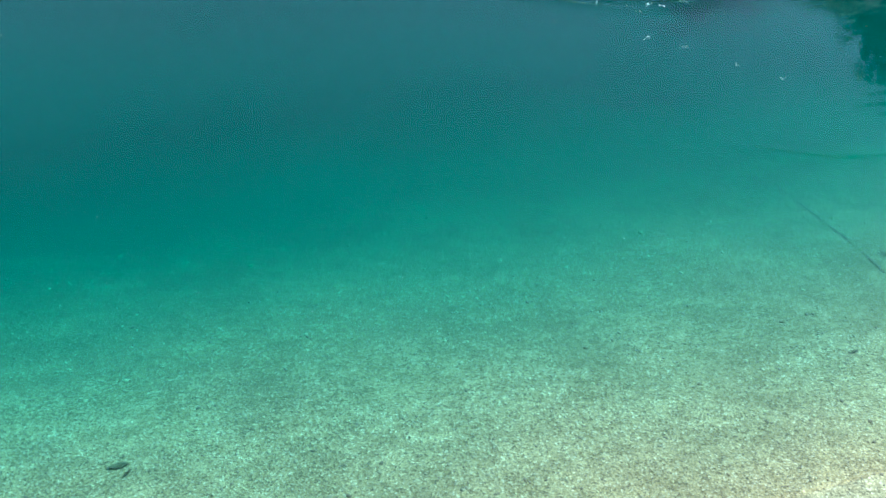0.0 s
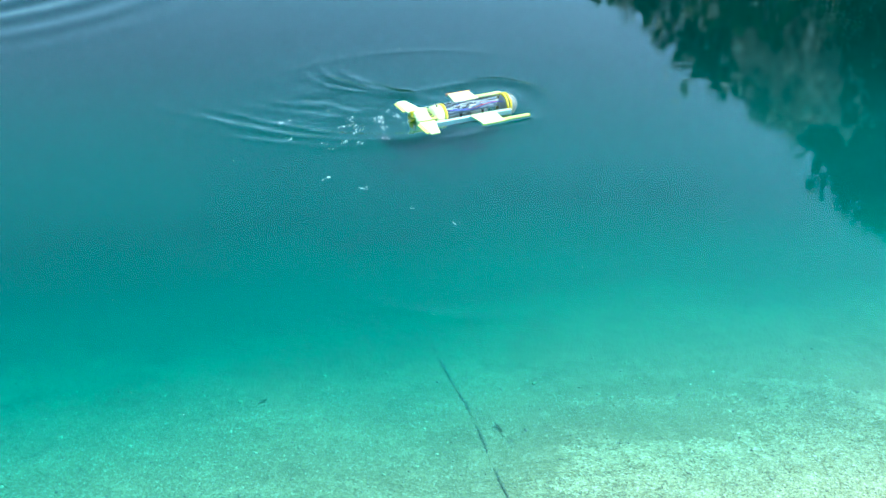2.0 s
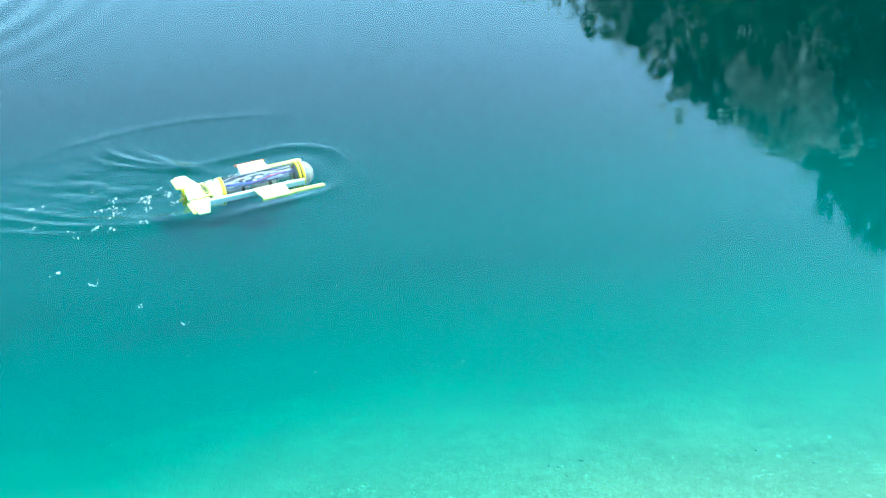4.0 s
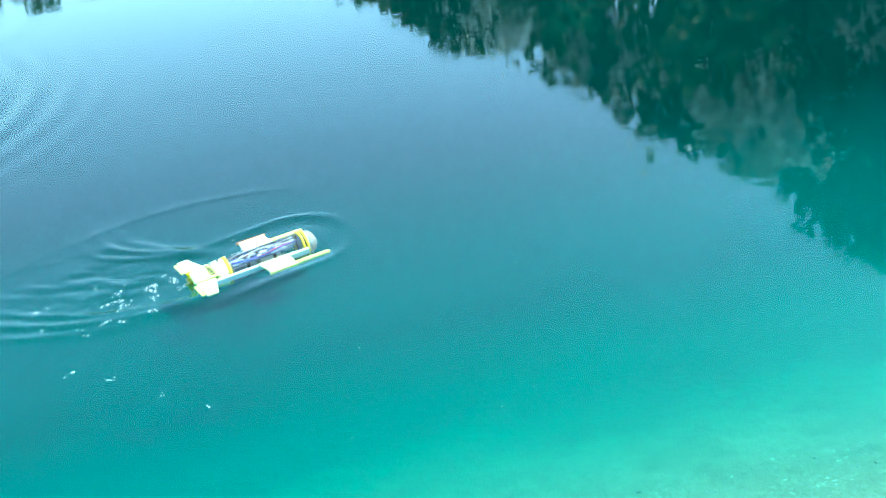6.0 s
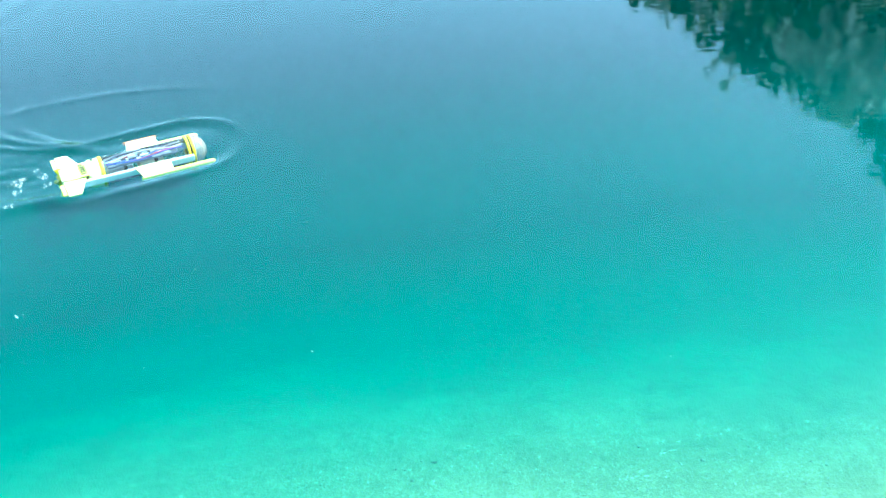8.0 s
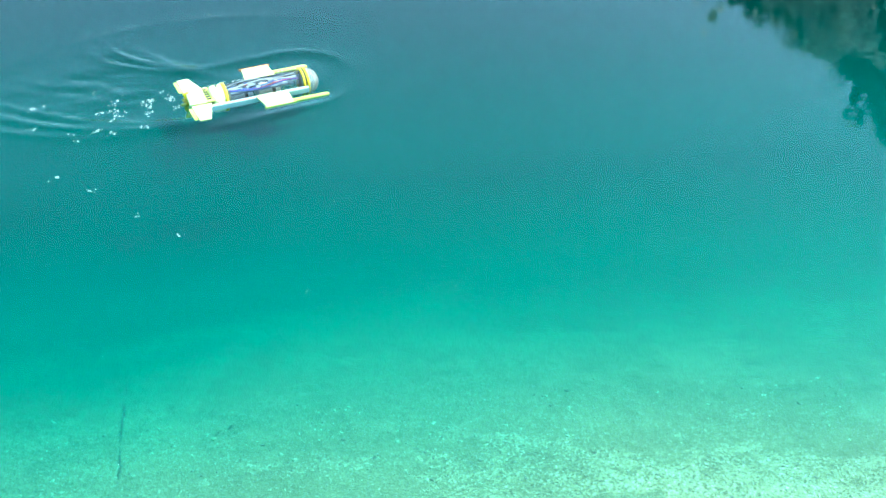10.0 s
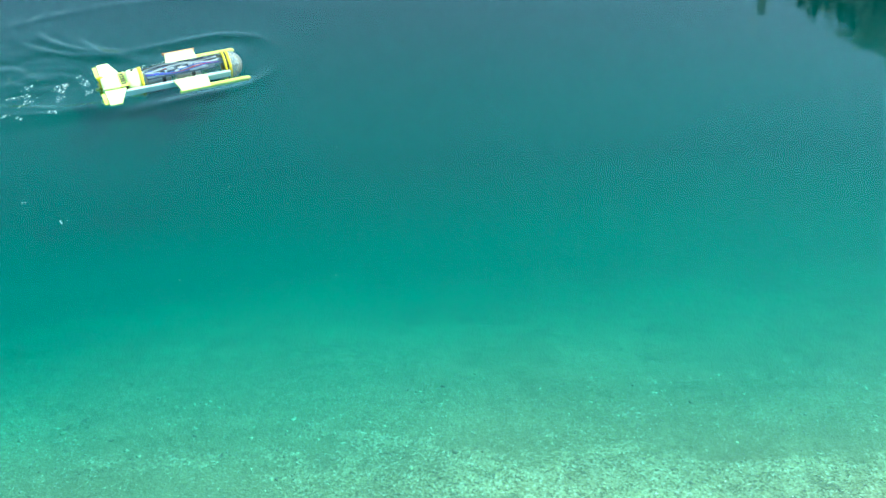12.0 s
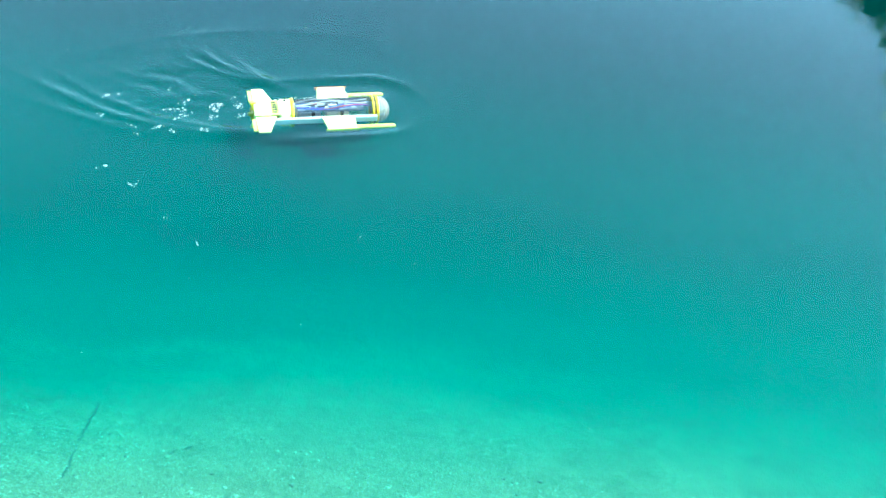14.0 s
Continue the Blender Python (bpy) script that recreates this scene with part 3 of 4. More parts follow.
# ---- the model submarine ----
def build_submarine():
    sub = new("model_submarine")
    tagged(sub, "fluorescent yellow model submarine with clear acrylic hull, afloat on the lake", "model submarine")
    R = 0.058
    # hull tube and dome
    hull = part("hull_tube", lathe_bm([(-0.125, R), (0.235, R)], 40), M_CLEAR, sub, "clear acrylic hull tube", True)
    dome = [(0.262 + 0.058 * math.sin(a), 0.061 * math.cos(a)) for a in np.linspace(0, math.pi / 2, 10)]
    part("nose_dome", lathe_bm(dome, 40), M_DOME, sub, "clear acrylic nose dome", True)
    for x, w in ((0.232, 0.010), (0.250, 0.012)):
        part("nose_ring", lathe_bm([(x, R - 0.004), (x, R + 0.006), (x + 0.002, R + 0.008), (x + w - 0.002, R + 0.008), (x + w, R + 0.006), (x + w, R - 0.004)], 40), M_GOLD, sub, "golden yellow ring", True)
    part("nose_seal", lathe_bm([(0.242, R - 0.002), (0.242, R + 0.004), (0.250, R + 0.004), (0.250, R - 0.002)], 40), M_BLACK, sub, "black rubber seal", True)
    part("rear_ring", lathe_bm([(-0.135, R - 0.004), (-0.135, R + 0.006), (-0.122, R + 0.006), (-0.122, R - 0.004)], 40), M_GOLD, sub, "golden yellow ring", True)
    part("bulkhead", lathe_bm([(0.246, 0.0), (0.246, R - 0.005), (0.250, R - 0.005), (0.250, 0.0)], 32), M_WHITE, sub, "white bulkhead disc", True)
    # internals
    for i, (y, z, mat, lab) in enumerate(((-0.022, -0.006, M_BATTERY, "silver battery pack"), (0.022, -0.008, M_BATTERY, "silver battery pack"))):
        for x in (-0.055, 0.075):
            b = part("battery", box_bm((0.105, 0.036, 0.044), (x, y, z), 0.005), mat, sub, lab)
            part("battery_band", box_bm((0.018, 0.0375, 0.0455), (x + 0.02, y, z), 0.003), M_BLACK, b, "black band")
    part("circuit_board", box_bm((0.30, 0.080, 0.002), (0.045, 0, 0.022), 0.0006), M_BOARD, sub, "dark circuit board")
    rnd = random.Random(5)
    for k in range(38):
        x, y = 0.045 + rnd.uniform(-0.135, 0.135), rnd.uniform(-0.033, 0.033)
        m = rnd.choice((M_BLACK, M_WHITE, M_BATTERY, M_BLUE, M_STEEL, M_BATTERY, M_WHITE, M_RED, M_BLACK))
        s = (rnd.uniform(0.010, 0.045), rnd.uniform(0.003, 0.012), rnd.uniform(0.003, 0.012))
        part("component", box_bm(s, (x, y, 0.0235 + s[2] / 2), 0.001), m, sub)
    for mat, lab, y0 in ((M_RED, "red wire", -0.024), (M_BLUE, "blue wire", -0.016), (M_BLUE, "blue wire", -0.028), (M_WHITE, "white wire", 0.024), (M_BLACK, "black wire", 0.016), (M_WHITE, "white wire", 0.008)):
        pts = [(x, 1.35 * y0 + 0.008 * math.sin(17 * x + 40 * y0), 0.037 + 0.005 * math.sin(23 * x + 90 * y0)) for x in np.linspace(-0.11, 0.215, 22)]
        part("wire", tube_bm(pts, 0.0021, 7), mat, sub, lab, True)
    # side rails, one each side
    for s in (-1, 1):
        rail = part("side_rail", box_bm((0.52, 0.020, 0.026), (-0.01, s * (R + 0.011), -0.004), 0.003), M_RAIL, sub, "white side rail with blue water tint in its colour")
        for x in (-0.2, -0.1, 0.05, 0.2):
            part("bolt", moved(lathe_bm([(0.0, 0.0), (0.0, 0.004), (0.003, 0.004), (0.003, 0.0)], 10), Matrix.Translation((x, s * (R + 0.011), 0.009)) @ Euler((0, -math.pi / 2, 0)).to_matrix().to_4x4()), M_STEEL, rail, "steel bolt")
    # wings with end plates
    for s in (-1, 1):
        y0, y1 = R + 0.018, 0.190
        outline = [(0.145, s * y0), (0.138, s * y1), (0.012, s * y1), (-0.005, s * y0)]
        if s < 0:
            outline = outline[::-1]
        wing = part("wing", moved(slab_bm(outline, 0.009, 0.003), Matrix.Translation((0, 0, 0.014))), M_FLUOR, sub, "fluorescent yellow wing")
        part("end_plate", box_bm((0.146, 0.004, 0.012), (0.075, s * (y1 + 0.002), 0.014), 0.0015), M_ORANGE if s > 0 else M_FLUOR_EDGE, wing, "orange-edged wing tip" if s > 0 else "yellow wing tip")
        tz = -0.004
        body = [(0.03, 0.0), (0.03, 0.006), (0.045, 0.0105), (0.30, 0.0105), (0.312, 0.009), (0.319, 0.005), (0.321, 0.0)]
        pod = part("torpedo", moved(lathe_bm(body, 20), Matrix.Translation((0, s * 0.146, tz))), M_FLUOR_EDGE, sub, "slim yellow-green torpedo", True)
        part("torpedo_clip", box_bm((0.03, 0.012, 0.018), (0.125, s * 0.146, tz + 0.012), 0.002), M_FLUOR, pod, "yellow clip")
    # tail
    part("rear_cap", lathe_bm([(-0.135, 0.0), (-0.135, R + 0.002), (-0.175, R + 0.002), (-0.19, R - 0.006), (-0.19, 0.0)], 40), M_FLUOR, sub, "fluorescent yellow end cap", True)
    for k in range(6):
        y = -0.045 + 0.018 * k
        part("tail_rod", tube_bm([(-0.185, y, 0.014), (-0.235, y, 0.014)], 0.003, 8), M_BLACK if k % 2 else M_STEEL, sub, "", True)
    part("motor", moved(lathe_bm([(-0.235, 0.0), (-0.235, 0.015), (-0.19, 0.015), (-0.19, 0.0)], 20), Matrix.Translation((0, 0, -0.006))), M_RED, sub, "small red motor", True)
    cowl = [(-0.225, R - 0.012), (-0.225, R), (-0.25, R + 0.003), (-0.295, R - 0.006), (-0.297, R - 0.010), (-0.25, R - 0.004), (-0.225, R - 0.012)]
    part("propeller_shroud", lathe_bm(cowl, 36), M_FLUOR, sub, "fluorescent yellow shroud", True)
    rear = [(-0.297, 0.066), (-0.276, 0.050), (-0.272, 0.032), (-0.292, 0.016), (-0.298, 0.0), (-0.292, -0.016), (-0.272, -0.032), (-0.276, -0.050), (-0.297, -0.066)]
    deck = part("tail_deck", moved(slab_bm([(-0.222, -0.068), (-0.222, 0.068)] + rear, 0.006, 0.0015), Matrix.Translation((0, 0, 0.030))), M_FLUOR, sub, "scalloped yellow tail plate")
    for k in range(5):
        part("slot", box_bm((0.020, 0.013, 0.003), (-0.206, -0.044 + 0.022 * k, 0.0305), 0.0008), M_BLACK, deck, "black slot")
    part("tail_frame", box_bm((0.040, 0.130, 0.004), (-0.206, 0, 0.0275), 0.001), M_FLUOR_EDGE, sub, "yellow slotted frame")
    for s in (-1, 1):
        outline = [(-0.200, s * 0.060), (-0.240, s * 0.195), (-0.290, s * 0.195), (-0.292, s * 0.060)]
        if s > 0:
            outline = outline[::-1]
        fin = part("tail_fin", moved(slab_bm(outline, 0.007, 0.002), Matrix.Translation((0, 0, 0.016))), M_FLUOR, sub, "fluorescent yellow tail fin")
        part("fin_flap", box_bm((0.016, 0.10, 0.006), (-0.302, s * 0.13, 0.016), 0.002), M_FLUOR_EDGE, fin, "yellow flap")
    for s in (-1, 1):
        bm = slab_bm([(-0.25, 0.030), (-0.285, 0.070), (-0.312, 0.068), (-0.300, 0.030)], 0.006, 0.002)
        rot = Euler((math.pi / 2 if s > 0 else -math.pi / 2, 0, 0)).to_matrix().to_4x4()
        part("rudder_fin", moved(bm, rot @ Matrix.Translation((0, -0.012 if s > 0 else 0, 0))), M_GOLD if s > 0 else M_FLUOR, sub, "yellow upright fin")
    prop = part("propeller", lathe_bm([(-0.325, 0.0), (-0.318, 0.008), (-0.300, 0.010), (-0.285, 0.010), (-0.285, 0.0)], 20), M_GOLD, sub, "golden yellow propeller hub", True)
    for k in range(3):
        blade = slab_bm([(-0.008, 0.008), (0.010, 0.012), (0.013, 0.030), (0.002, 0.036), (-0.010, 0.028)], 0.003, 0.001)
        m = Matrix.Translation((-0.302, 0, 0)) @ Matrix.Rotation(2 * math.pi * k / 3 + 0.4, 4, "X") @ Matrix.Rotation(0.6, 4, "Y")
        part("blade", moved(blade, m), M_GOLD, prop, "golden yellow blade")
    part("vent_cap", moved(lathe_bm([(0.0, 0.0), (0.0, 0.006), (0.006, 0.006), (0.007, 0.0)], 14), Matrix.Translation((-0.16, 0, R)) @ Euler((0, -math.pi / 2, 0)).to_matrix().to_4x4()), M_BLACK, sub, "black vent cap")
    sub.matrix_world = pose(SUB_X, SUB_Y, -0.021, 0, 0.8, SUB_HEADING)
    return sub


build_submarine()


# ---- foam and floating specks ----
def blob_field(name, spots, material, flat=1.0):
    bm = bmesh.new()
    for x, y, z, r in spots:
        bmesh.ops.create_icosphere(bm, subdivisions=1, radius=r, matrix=Matrix.Translation((x, y, z)) @ Matrix.Diagonal((1, 1, flat, 1)))
    return link_mesh(name, bm, material)


rnd = random.Random(11)
h = radians(SUB_HEADING)
spots = []
for k in range(26):
    back = 0.33 + 0.62 * rnd.random() ** 1.5
    side = rnd.gauss(0, 0.03 + 0.07 * back)
    for q in range(rnd.choice((3, 6, 10, 16))):
        bk, sd = back + rnd.gauss(0, 0.014), side + rnd.gauss(0, 0.011)
        x, y = SUB_X - bk * math.cos(h) - sd * math.sin(h), SUB_Y - bk * math.sin(h) + sd * math.cos(h)
        spots.append((x, y, 0.001, rnd.choice((0.0008, 0.0011, 0.0015, 0.0022, 0.003))))
for k in range(110):
    u, s = rnd.uniform(-0.28, 0.2), rnd.choice((-1, 1))
    v = s * (0.085 + abs(rnd.gauss(0, 0.012)))
    spots.append((SUB_X + u * math.cos(h) - v * math.sin(h), SUB_Y + u * math.sin(h) + v * math.cos(h), 0.001, rnd.uniform(0.0008, 0.0024)))
for cx, cy, n in ((1.26, 3.30, 5), (1.42, 3.20, 7), (1.80, 2.90, 4), (1.62, 3.04, 3)):
    for k in range(n):
        spots.append((cx + rnd.gauss(0, 0.012), cy + rnd.gauss(0, 0.012), 0.0, rnd.uniform(0.001, 0.003)))
h = radians(SUB_HEADING)
for k in range(110):
    # beads of foam where the water laps along the hull
    u, v = rnd.uniform(-0.20, 0.25), rnd.choice((-1, 1)) * (0.083 + abs(rnd.gauss(0, 0.008)))
    spots.append((SUB_X + u * math.cos(h) - v * math.sin(h), SUB_Y + u * math.sin(h) + v * math.cos(h), 0.001, rnd.choice((0.0008, 0.0012, 0.0018, 0.003))))
tagged(blob_field("foam_bubbles", spots, M_FOAM, 0.7), "white bubbles trailing behind the submarine on the water", "bubbles", kind="stuff")
specks = []
for k in range(150):
    x, y = rnd.uniform(-2, 5.5), 1.0 + 5.5 * rnd.random()
    specks.append((x, y, 0.0005, rnd.choice((0.0008, 0.001, 0.0012, 0.002))))
for x, y in ((2.26, 2.55), (2.77, 2.55), (2.35, 3.08), (3.0, 4.2)):
    specks.append((x, y, 0.0005, 0.0022))
tagged(blob_field("floating_specks", specks, M_SPECK, 0.4), "tiny pale specks floating on the lake surface", "debris", kind="stuff")


# ---- the bed: joint, pebbles, stones, leaves ----
def joint_strip():
    bm = bmesh.new()
    r = random.Random(3)
    rows = []
    cut = []
    ys = np.linspace(0.9, 2.5, 170)
    for y in ys:
        x = 1.77 - 0.135 * (y - 1.46) + 0.006 * math.sin(4 * y) + 0.004 * math.sin(11 * y) + r.gauss(0, 0.0026)
        gap = 0.5 + 0.5 * noise.noise(Vector((0, y * 9, 0)))
        w = 0.0010 + 0.008 * gap * gap * gap + 0.003 * float(smooth_step(2.0, 2.3, y)) * float(smooth_step(2.6, 2.45, y)) + r.random() * 0.0015
        w *= float(smooth_step(2.5, 2.15, y)) + 0.05
        a, b = x - w, x + w
        cut.append(gap < 0.45 and r.random() < 0.75)
        rows.append((bm.verts.new((a, y, bed_at(a, y) + 0.004)), bm.verts.new((x, y, bed_at(x, y) + 0.005)), bm.verts.new((b, y, bed_at(b, y) + 0.004))))
    for p, q, gone in zip(rows, rows[1:], cut):
        if not gone:
            bm.faces.new((p[0], p[1], q[1], q[0]))
            bm.faces.new((p[1], p[2], q[2], q[1]))
    return bm


tagged(link_mesh("expansion_joint", joint_strip(), M_JOINT), "dark silted joint running down the lake bed", "joint", kind="structure")

rnd = random.Random(21)
ICO = bmesh.new()
bmesh.ops.create_icosphere(ICO, subdivisions=1, radius=1.0)
ICO_V = np.array([v.co[:] for v in ICO.verts])
ICO_F = np.array([[v.index for v in f.verts] for f in ICO.faces])
ICO.free()


def scattered_stones(name, spots, material):
    """Many small stones as one mesh: x, y, z, size, turn."""
    vs, fs = [], []
    for i, (x, y, z, s, t) in enumerate(spots):
        k = ICO_V * np.array([s * rnd.uniform(0.8, 1.5), s * rnd.uniform(0.6, 1.0), s * rnd.uniform(0.18, 0.4)])
        k = k * (1 + 0.25 * np.random.randn(12, 1).clip(-1.8, 1.8))
        c, d = math.cos(t), math.sin(t)
        k = k @ np.array([[c, d, 0], [-d, c, 0], [0, 0, 1]])
        vs.append(k + (x, y, z))
        fs.append(ICO_F + 12 * i)
    me = bpy.data.meshes.new(name)
    me.from_pydata(np.concatenate(vs).tolist(), [], np.concatenate(fs).tolist())
    me.polygons.foreach_set("use_smooth", [True] * len(me.polygons))
    me.materials.append(material)
    return new(name, me)


N = 26000
px = np.where(np.random.rand(N) < 0.6, np.random.uniform(-1.9, 2.4, N), np.random.uniform(2.4, 5.6, N))
py = 0.3 + 1.9 * np.random.rand(N) ** 1.3
pz = ground_height(px, py)
ps = np.random.choice([0.002, 0.003, 0.0045, 0.007], N, p=[0.48, 0.36, 0.13, 0.03])
tagged(scattered_stones("gravel", [(a, b, c + d * 0.06, d, random.uniform(0, 6.3)) for a, b, c, d in zip(px, py, pz, ps)], M_PEBBLE), "fine mixed gravel strewn on the sandy bed", "gravel", kind="stuff")


def build_stone(seed):
    r = random.Random(seed)
    bm = bmesh.new()
    bmesh.ops.create_icosphere(bm, subdivisions=2, radius=1.0)
    for v in bm.verts:
        v.co *= 1 + 0.16 * noise.noise(v.co * 1.3 + Vector((seed, 0, 0)))
        v.co.z *= 0.5
        v.co.x *= 1.25
    return link_mesh("stone", bm, M_STONE)


STONES = [build_stone(k) for k in range(4)]
for k in range(22):
    x, y, s = rnd.uniform(-1.4, 4.6), rnd.uniform(0.8, 2.3), rnd.uniform(0.004, 0.009)
    m = pose(x, y, bed_at(x, y) + s * 0.25, 0, 0, rnd.uniform(0, 360))
    if k < 4:
        ob = STONES[k]
        ob.scale = (s, s, s)
        ob.matrix_basis = m @ Matrix.Diagonal((s, s, s, 1))
    else:
        ob = copy_thing(STONES[k % 4], m)
        ob.scale = (s, s, s)
    tagged(ob, "small grey stone lying on the lake bed", "stone", group="stones on the bed")


def build_leaf(length, width, x, y, turn, curl):
    bm = bmesh.new()
    rows = []
    for i in range(9):
        u = i / 8
        w = width * math.sin(math.pi * min(0.98, u * 0.94 + 0.05)) ** 0.8
        z = curl * (u - 0.5) ** 2
        rows.append([bm.verts.new((length * (u - 0.5), w * k, z + 0.15 * w * abs(k))) for k in (-0.5, -0.2, 0.0, 0.2, 0.5)])
    for a, b in zip(rows, rows[1:]):
        for k in range(4):
            bm.faces.new((a[k], a[k + 1], b[k + 1], b[k]))
    bmesh.ops.solidify(bm, geom=list(bm.faces), thickness=0.0008)
    ob = link_mesh("sunken_leaf", bm, M_DEADLEAF)
    ob.matrix_basis = pose(x, y, bed_at(x, y) + 0.006, 0, 0, turn)
    return tagged(ob, "dark sodden leaf lying on the lake bed", "leaf", group="sunken leaves")


for x, y, l, w, t in ((1.80, 1.78, 0.09, 0.022, 112), (1.83, 1.70, 0.06, 0.016, 130), (1.91, 1.40, 0.05, 0.014, 60), (-0.90, 0.93, 0.10, 0.04, 12), (-0.87, 0.90, 0.05, 0.02, 50), (2.03, 2.09, 0.07, 0.035, 30),
                      (1.99, 2.06, 0.04, 0.03, 80), (0.85, 1.49, 0.03, 0.02, 40), (0.45, 1.71, 0.025, 0.02, 10), (3.23, 2.17, 0.05, 0.012, 140), (3.30, 2.09, 0.05, 0.03, 20),
                      (1.43, 1.23, 0.04, 0.02, 0), (2.47, 1.90, 0.04, 0.03, 75), (2.75, 1.86, 0.09, 0.010, 4), (1.01, 2.02, 0.05, 0.035, 15), (3.23, 1.77, 0.03, 0.02, 90), (-0.55, 1.25, 0.03, 0.015, 50)):
    k = 0.38 if x > 1.95 else 0.6
    build_leaf(l * k, w * k * 0.8, x, y, t, 0.008)


# ---- the wooded banks ----
def tree_meshes(kind, seed):
    """Trunk and crown meshes of one tree, about 9 m high."""
    r = random.Random(seed)
    bm = bmesh.new()
    H = 9.0

    def limb(a, b, ra, rb, seg=7):
        d = (b - a).normalized().to_track_quat("Z", "Y")
        ra_ = [bm.verts.new(a + d @ Vector((ra * math.cos(6.283 * k / seg), ra * math.sin(6.283 * k / seg), 0))) for k in range(seg)]
        rb_ = [bm.verts.new(b + d @ Vector((rb * math.cos(6.283 * k / seg), rb * math.sin(6.283 * k / seg), 0))) for k in range(seg)]
        for k in range(seg):
            bm.faces.new((ra_[k], ra_[(k + 1) % seg], rb_[(k + 1) % seg], rb_[k]))

    lean = Vector((r.uniform(-0.4, 0.4), r.uniform(-0.4, 0.4), 0))
    pts = [Vector((0, 0, -0.6)), Vector((0, 0, 2.2)) + lean * 0.3, Vector((0, 0, 5.0)) + lean, Vector((0, 0, 8.0)) + lean * 1.3]
    for i, (ra, rb) in enumerate(((0.26, 0.2), (0.2, 0.13), (0.13, 0.04))):
        limb(pts[i], pts[i + 1], ra, rb)
    clumps = []
    if kind == "conifer":
        for k in range(46):
            z = r.uniform(1.4, H)
            rad = (1.0 - (z - 1.0) / (H - 0.8)) * 2.3 + 0.15
            a = r.uniform(0, 6.283)
            q = rad * r.uniform(0.45, 1.0)
            clumps.append((Vector((q * math.cos(a), q * math.sin(a), z - 0.25 * q)), r.uniform(0.35, 0.65)))
    else:
        for k in range(9):
            a, z = r.uniform(0, 6.283), r.uniform(2.6, 6.4)
            tip = Vector((math.cos(a), math.sin(a), 0)) * r.uniform(1.2, 2.4) + Vector((0, 0, z + r.uniform(0.6, 1.8))) + lean
            limb(Vector((0, 0, z)) + lean * (z / 6), tip, 0.08, 0.025, 5)
            for j in range(6):
                clumps.append((tip + Vector((r.gauss(0, 0.75), r.gauss(0, 0.75), r.gauss(0, 0.6))), r.uniform(0.45, 0.95)))
        for j in range(10):
            clumps.append((Vector((r.gauss(0, 0.8), r.gauss(0, 0.8), r.uniform(6.6, 9.0))) + lean, r.uniform(0.4, 0.8)))
    trunk = bpy.data.meshes.new("trunk")
    bm.to_mesh(trunk)
    bm.free()
    trunk.materials.append(M_BARK)
    trunk.polygons.foreach_set("use_smooth", [True] * len(trunk.polygons))
    vs, fs = [], []
    for c, s in clumps:
        for k in range(5 if kind == "sparse" else 11):
            d = Vector((r.gauss(0, 1), r.gauss(0, 1), r.gauss(0, 0.8)))
            d = d.normalized() * s * r.uniform(0.4, 1.05)
            n = (d + Vector((r.gauss(0, 0.35), r.gauss(0, 0.35), 0.25))).normalized().to_track_quat("Z", "Y")
            w, l, t = r.uniform(0.12, 0.26), r.uniform(0.2, 0.42), r.uniform(0, 6.283)
            i = len(vs)
            for (u, v, bend) in ((-l, 0, 0), (0, -w, 0.05), (l, 0, -0.08), (0, w, 0.05)):
                p = Vector((u * math.cos(t) - v * math.sin(t), u * math.sin(t) + v * math.cos(t), bend))
                vs.append((c + d + n @ p)[:])
            fs.append((i, i + 1, i + 2, i + 3))
    crown = bpy.data.meshes.new("crown")
    crown.from_pydata(vs, [], fs)
    return trunk, crown


TREE_KINDS = []
for kind, seed, mat in (("broad", 1, M_LEAF), ("broad", 2, M_LEAF), ("conifer", 3, M_LEAF_DARK), ("broad", 4, M_LEAF_DARK), ("conifer", 5, M_LEAF_DARK), ("sparse", 6, M_LEAF_PALE), ("sparse", 7, M_LEAF), ("sparse", 8, M_LEAF_DARK)):
    trunk, crown = tree_meshes(kind, seed)
    crown.materials.append(mat)
    tops = sorted(v.co.z for v in crown.vertices)
    TREE_KINDS.append((kind, trunk, crown, mat, tops[int(0.96 * len(tops))]))
LABELS = {"lake_broad": "leafy green broadleaf tree on the wooded lake bank", "lake_conifer": "dark green conifer on the wooded lake bank", "lake_pale": "silvery pale tree on the wooded lake bank"}


def plant_tree(x, y, scale, which, turn, reach=0.0):
    """Plants a tree no taller than the skyline behind it; with reach, exactly that share of its height."""
    kind, trunk, crown, mat, tall = TREE_KINDS[which]
    ob = new("conifer_tree" if kind == "conifer" else "broadleaf_tree")
    label = LABELS["lake_pale"] if mat is M_LEAF_PALE else LABELS["lake_conifer" if kind == "conifer" else "lake_broad"]
    tagged(ob, label, "tree", group="trees on the lake bank")
    for nm, me in (("trunk", trunk), ("crown", crown)):
        p = new(nm, me)
        p.parent = ob
    d, az = math.hypot(x - HUB[0], y - HUB[1]), math.degrees(math.atan2(x - HUB[0], y - HUB[1]))
    foot = bed_at(x, y)
    most = (d * math.tan(radians(float(np.interp(az, RIDGE_AZ, RIDGE_EL)))) - EYE_HEIGHT - foot) / tall
    scale = most * reach if reach else min(scale, most * 0.96)
    ob.matrix_basis = pose(x, y, foot, 0, 0, turn) @ Matrix.Diagonal((max(scale, 0.75), max(scale, 0.75), scale, 1))
    return ob


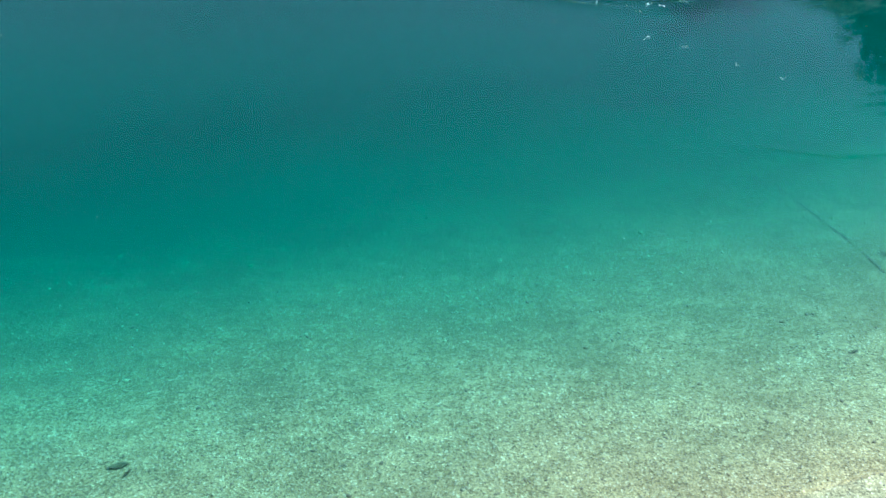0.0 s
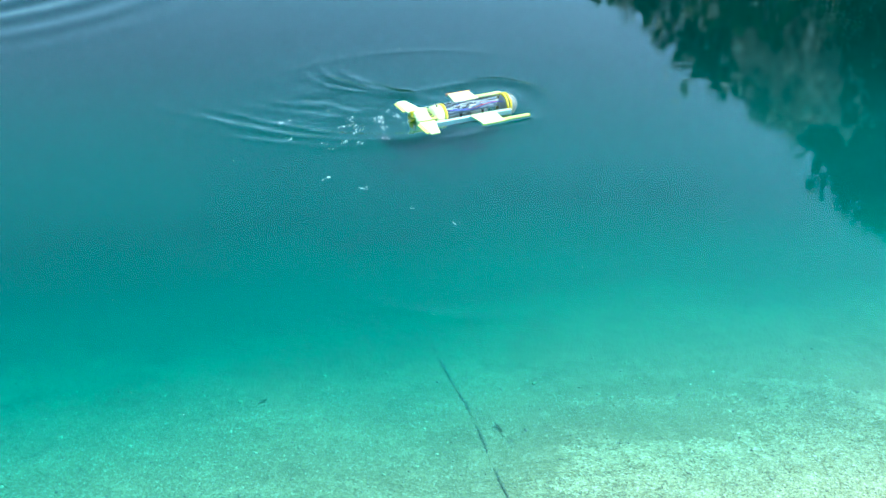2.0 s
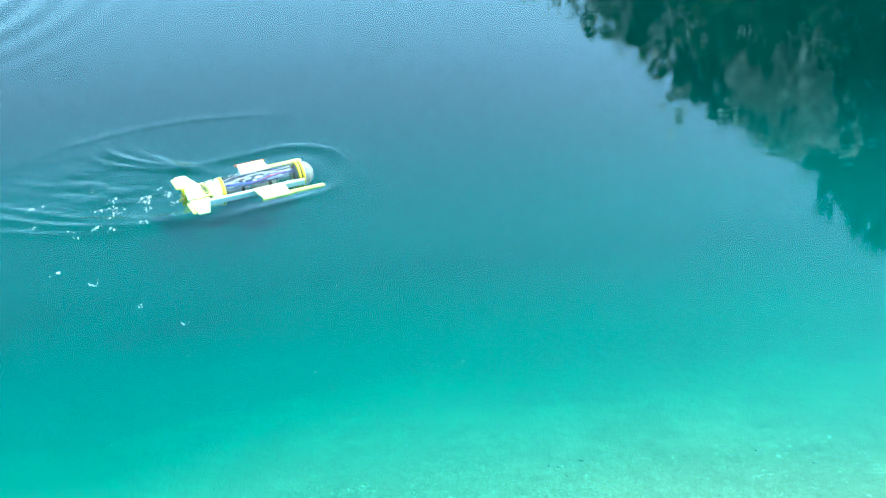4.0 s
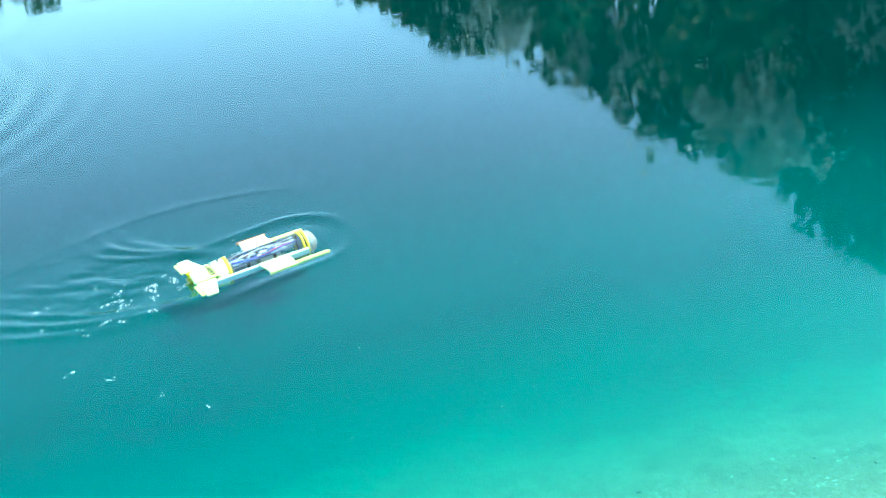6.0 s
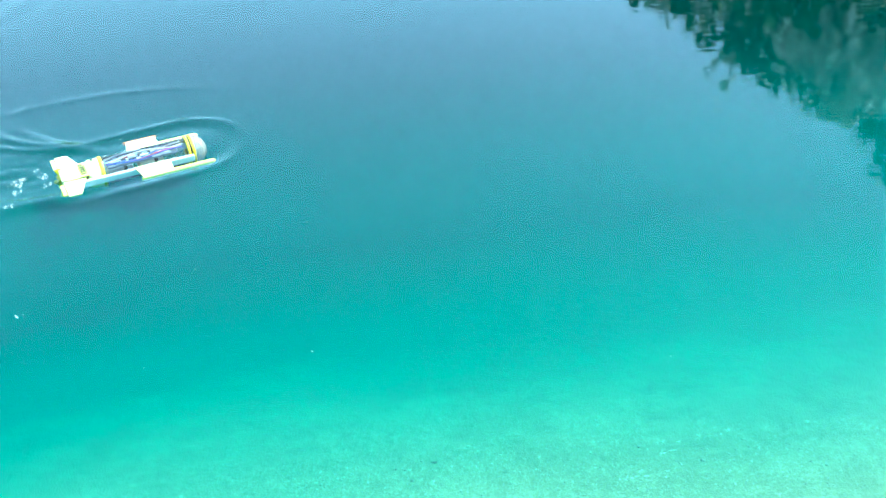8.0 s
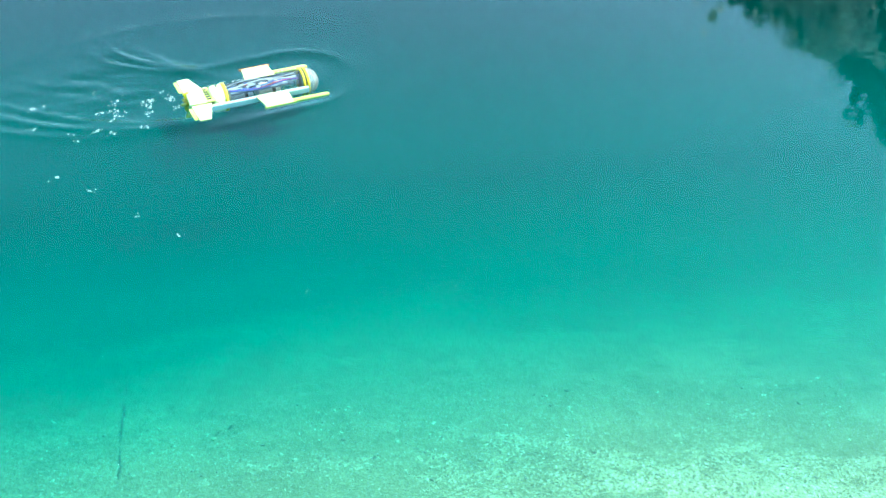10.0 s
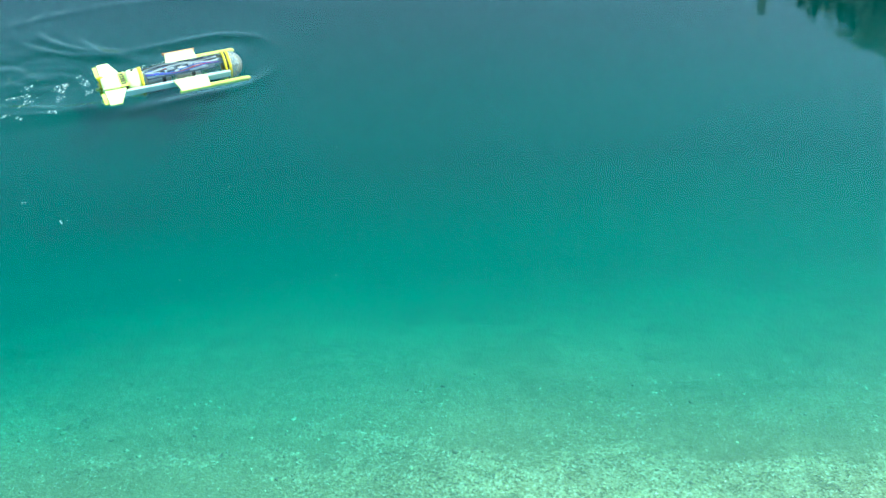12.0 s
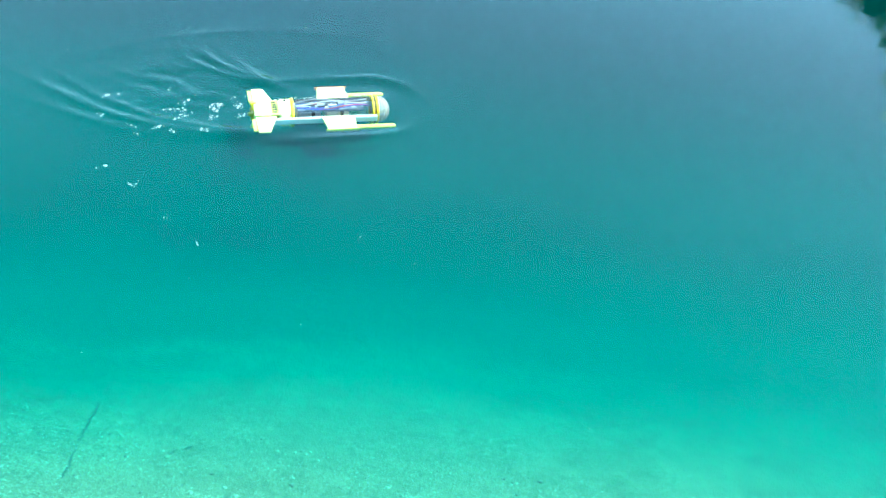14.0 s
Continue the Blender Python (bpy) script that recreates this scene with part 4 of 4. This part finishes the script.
EYE_HEIGHT = 2.1
BIRCHES = [(28.5, 24.9), (28.0, 23.9), (27.5, 22.8), (27.0, 21.8), (28.7, 24.3), (29.0, 23.1), (29.3, 22.2), (29.9, 21.8), (30.3, 20.9), (30.5, 20.0), (30.8, 19.2), (31.3, 18.6), (22.8, 18.7), (25.4, 19.8)]
rnd = random.Random(77)
for row, (away, step) in enumerate(((1.5, 4.2), (6.5, 4.2), (12, 4.0), (17.5, 3.8), (23, 3.4), (27, 2.6), (30, 1.7))):
    az = 5.0
    while az < 62:
        shore = float(np.interp(az, SHORE_AZ, SHORE_R))
        d = shore + away + rnd.uniform(-1.5, 1.5)
        a = radians(az + rnd.uniform(-0.6, 0.6))
        x, y = HUB[0] + d * math.sin(a), HUB[1] + d * math.cos(a)
        pale_slope = 12 < az < 21.5 and row >= 3
        pale = rnd.random() < (0.65 if pale_slope else 0.03)
        which = 5 if pale else rnd.choice((0, 1, 2, 3, 3, 4) if row < 5 else (0, 1, 3, 3))
        plant_tree(x, y, rnd.uniform(0.75, 1.12) * (0.6 if 27.5 < az < 32.5 and row < 3 else 1.0), which, rnd.uniform(0, 360), rnd.uniform(0.97, 1.06) if row >= 5 else 0.0)
        az += math.degrees(step / d) * rnd.uniform(0.8, 1.2)
for az, el in BIRCHES:
    # pale birches up two gullies
    d, a = float(np.interp(az, SHORE_AZ, SHORE_R)) + 13.5, radians(az)
    x, y = HUB[0] + d * math.sin(a), HUB[1] + d * math.cos(a)
    plant_tree(x, y, (d * math.tan(radians(el)) + 0.4 - EYE_HEIGHT - bed_at(x, y)) / TREE_KINDS[5][4], 5, rnd.uniform(0, 360))
for row, (away, step) in enumerate(((1.5, 5.5), (11, 5.0), (22, 4.5), (28, 4.2))):
    az = -38.0
    while az < 5:
        shore = float(np.interp(az, SHORE_AZ, SHORE_R))
        d = shore + away + rnd.uniform(-1.5, 1.5)
        a = radians(az)
        plant_tree(HUB[0] + d * math.sin(a), HUB[1] + d * math.cos(a), rnd.uniform(0.75, 1.15), rnd.choice((0, 1, 2, 3, 4)), rnd.uniform(0, 360))
        az += math.degrees(step / d) * rnd.uniform(0.8, 1.2)


def build_outcrop(az, away, width, height, seed):
    """A weathered limestone face on the hillside."""
    r = random.Random(seed)
    bm = bmesh.new()
    bmesh.ops.create_icosphere(bm, subdivisions=3, radius=1.0)
    for v in bm.verts:
        v.co *= 1 + 0.45 * noise.noise(v.co * 1.7 + Vector((seed, 3, 1))) + 0.18 * noise.noise(v.co * 5 + Vector((seed, 0, 7)))
        v.co = Vector((v.co.x * width, v.co.y * 1.6, v.co.z * height))
    ob = link_mesh("rock_outcrop", bm, M_ROCK, smooth=False)
    d = float(np.interp(az, SHORE_AZ, SHORE_R)) + away
    a = radians(az)
    x, y = HUB[0] + d * math.sin(a), HUB[1] + d * math.cos(a)
    ob.matrix_basis = pose(x, y, bed_at(x, y) + height * 0.5, 8, 0, -az + r.uniform(-15, 15))
    return tagged(ob, "pale weathered limestone face among the trees", "rock", group="limestone faces")


for az, away, w, hgt, seed in ((29.5, 17, 1.6, 3.6, 2), (24.0, 10, 1.2, 2.4, 5), (15.0, 22, 2.4, 2.6, 8), (33, 13, 1.1, 2.8, 12), (20, 16, 0.9, 2.0, 15)):
    build_outcrop(az, away, w, hgt, seed)
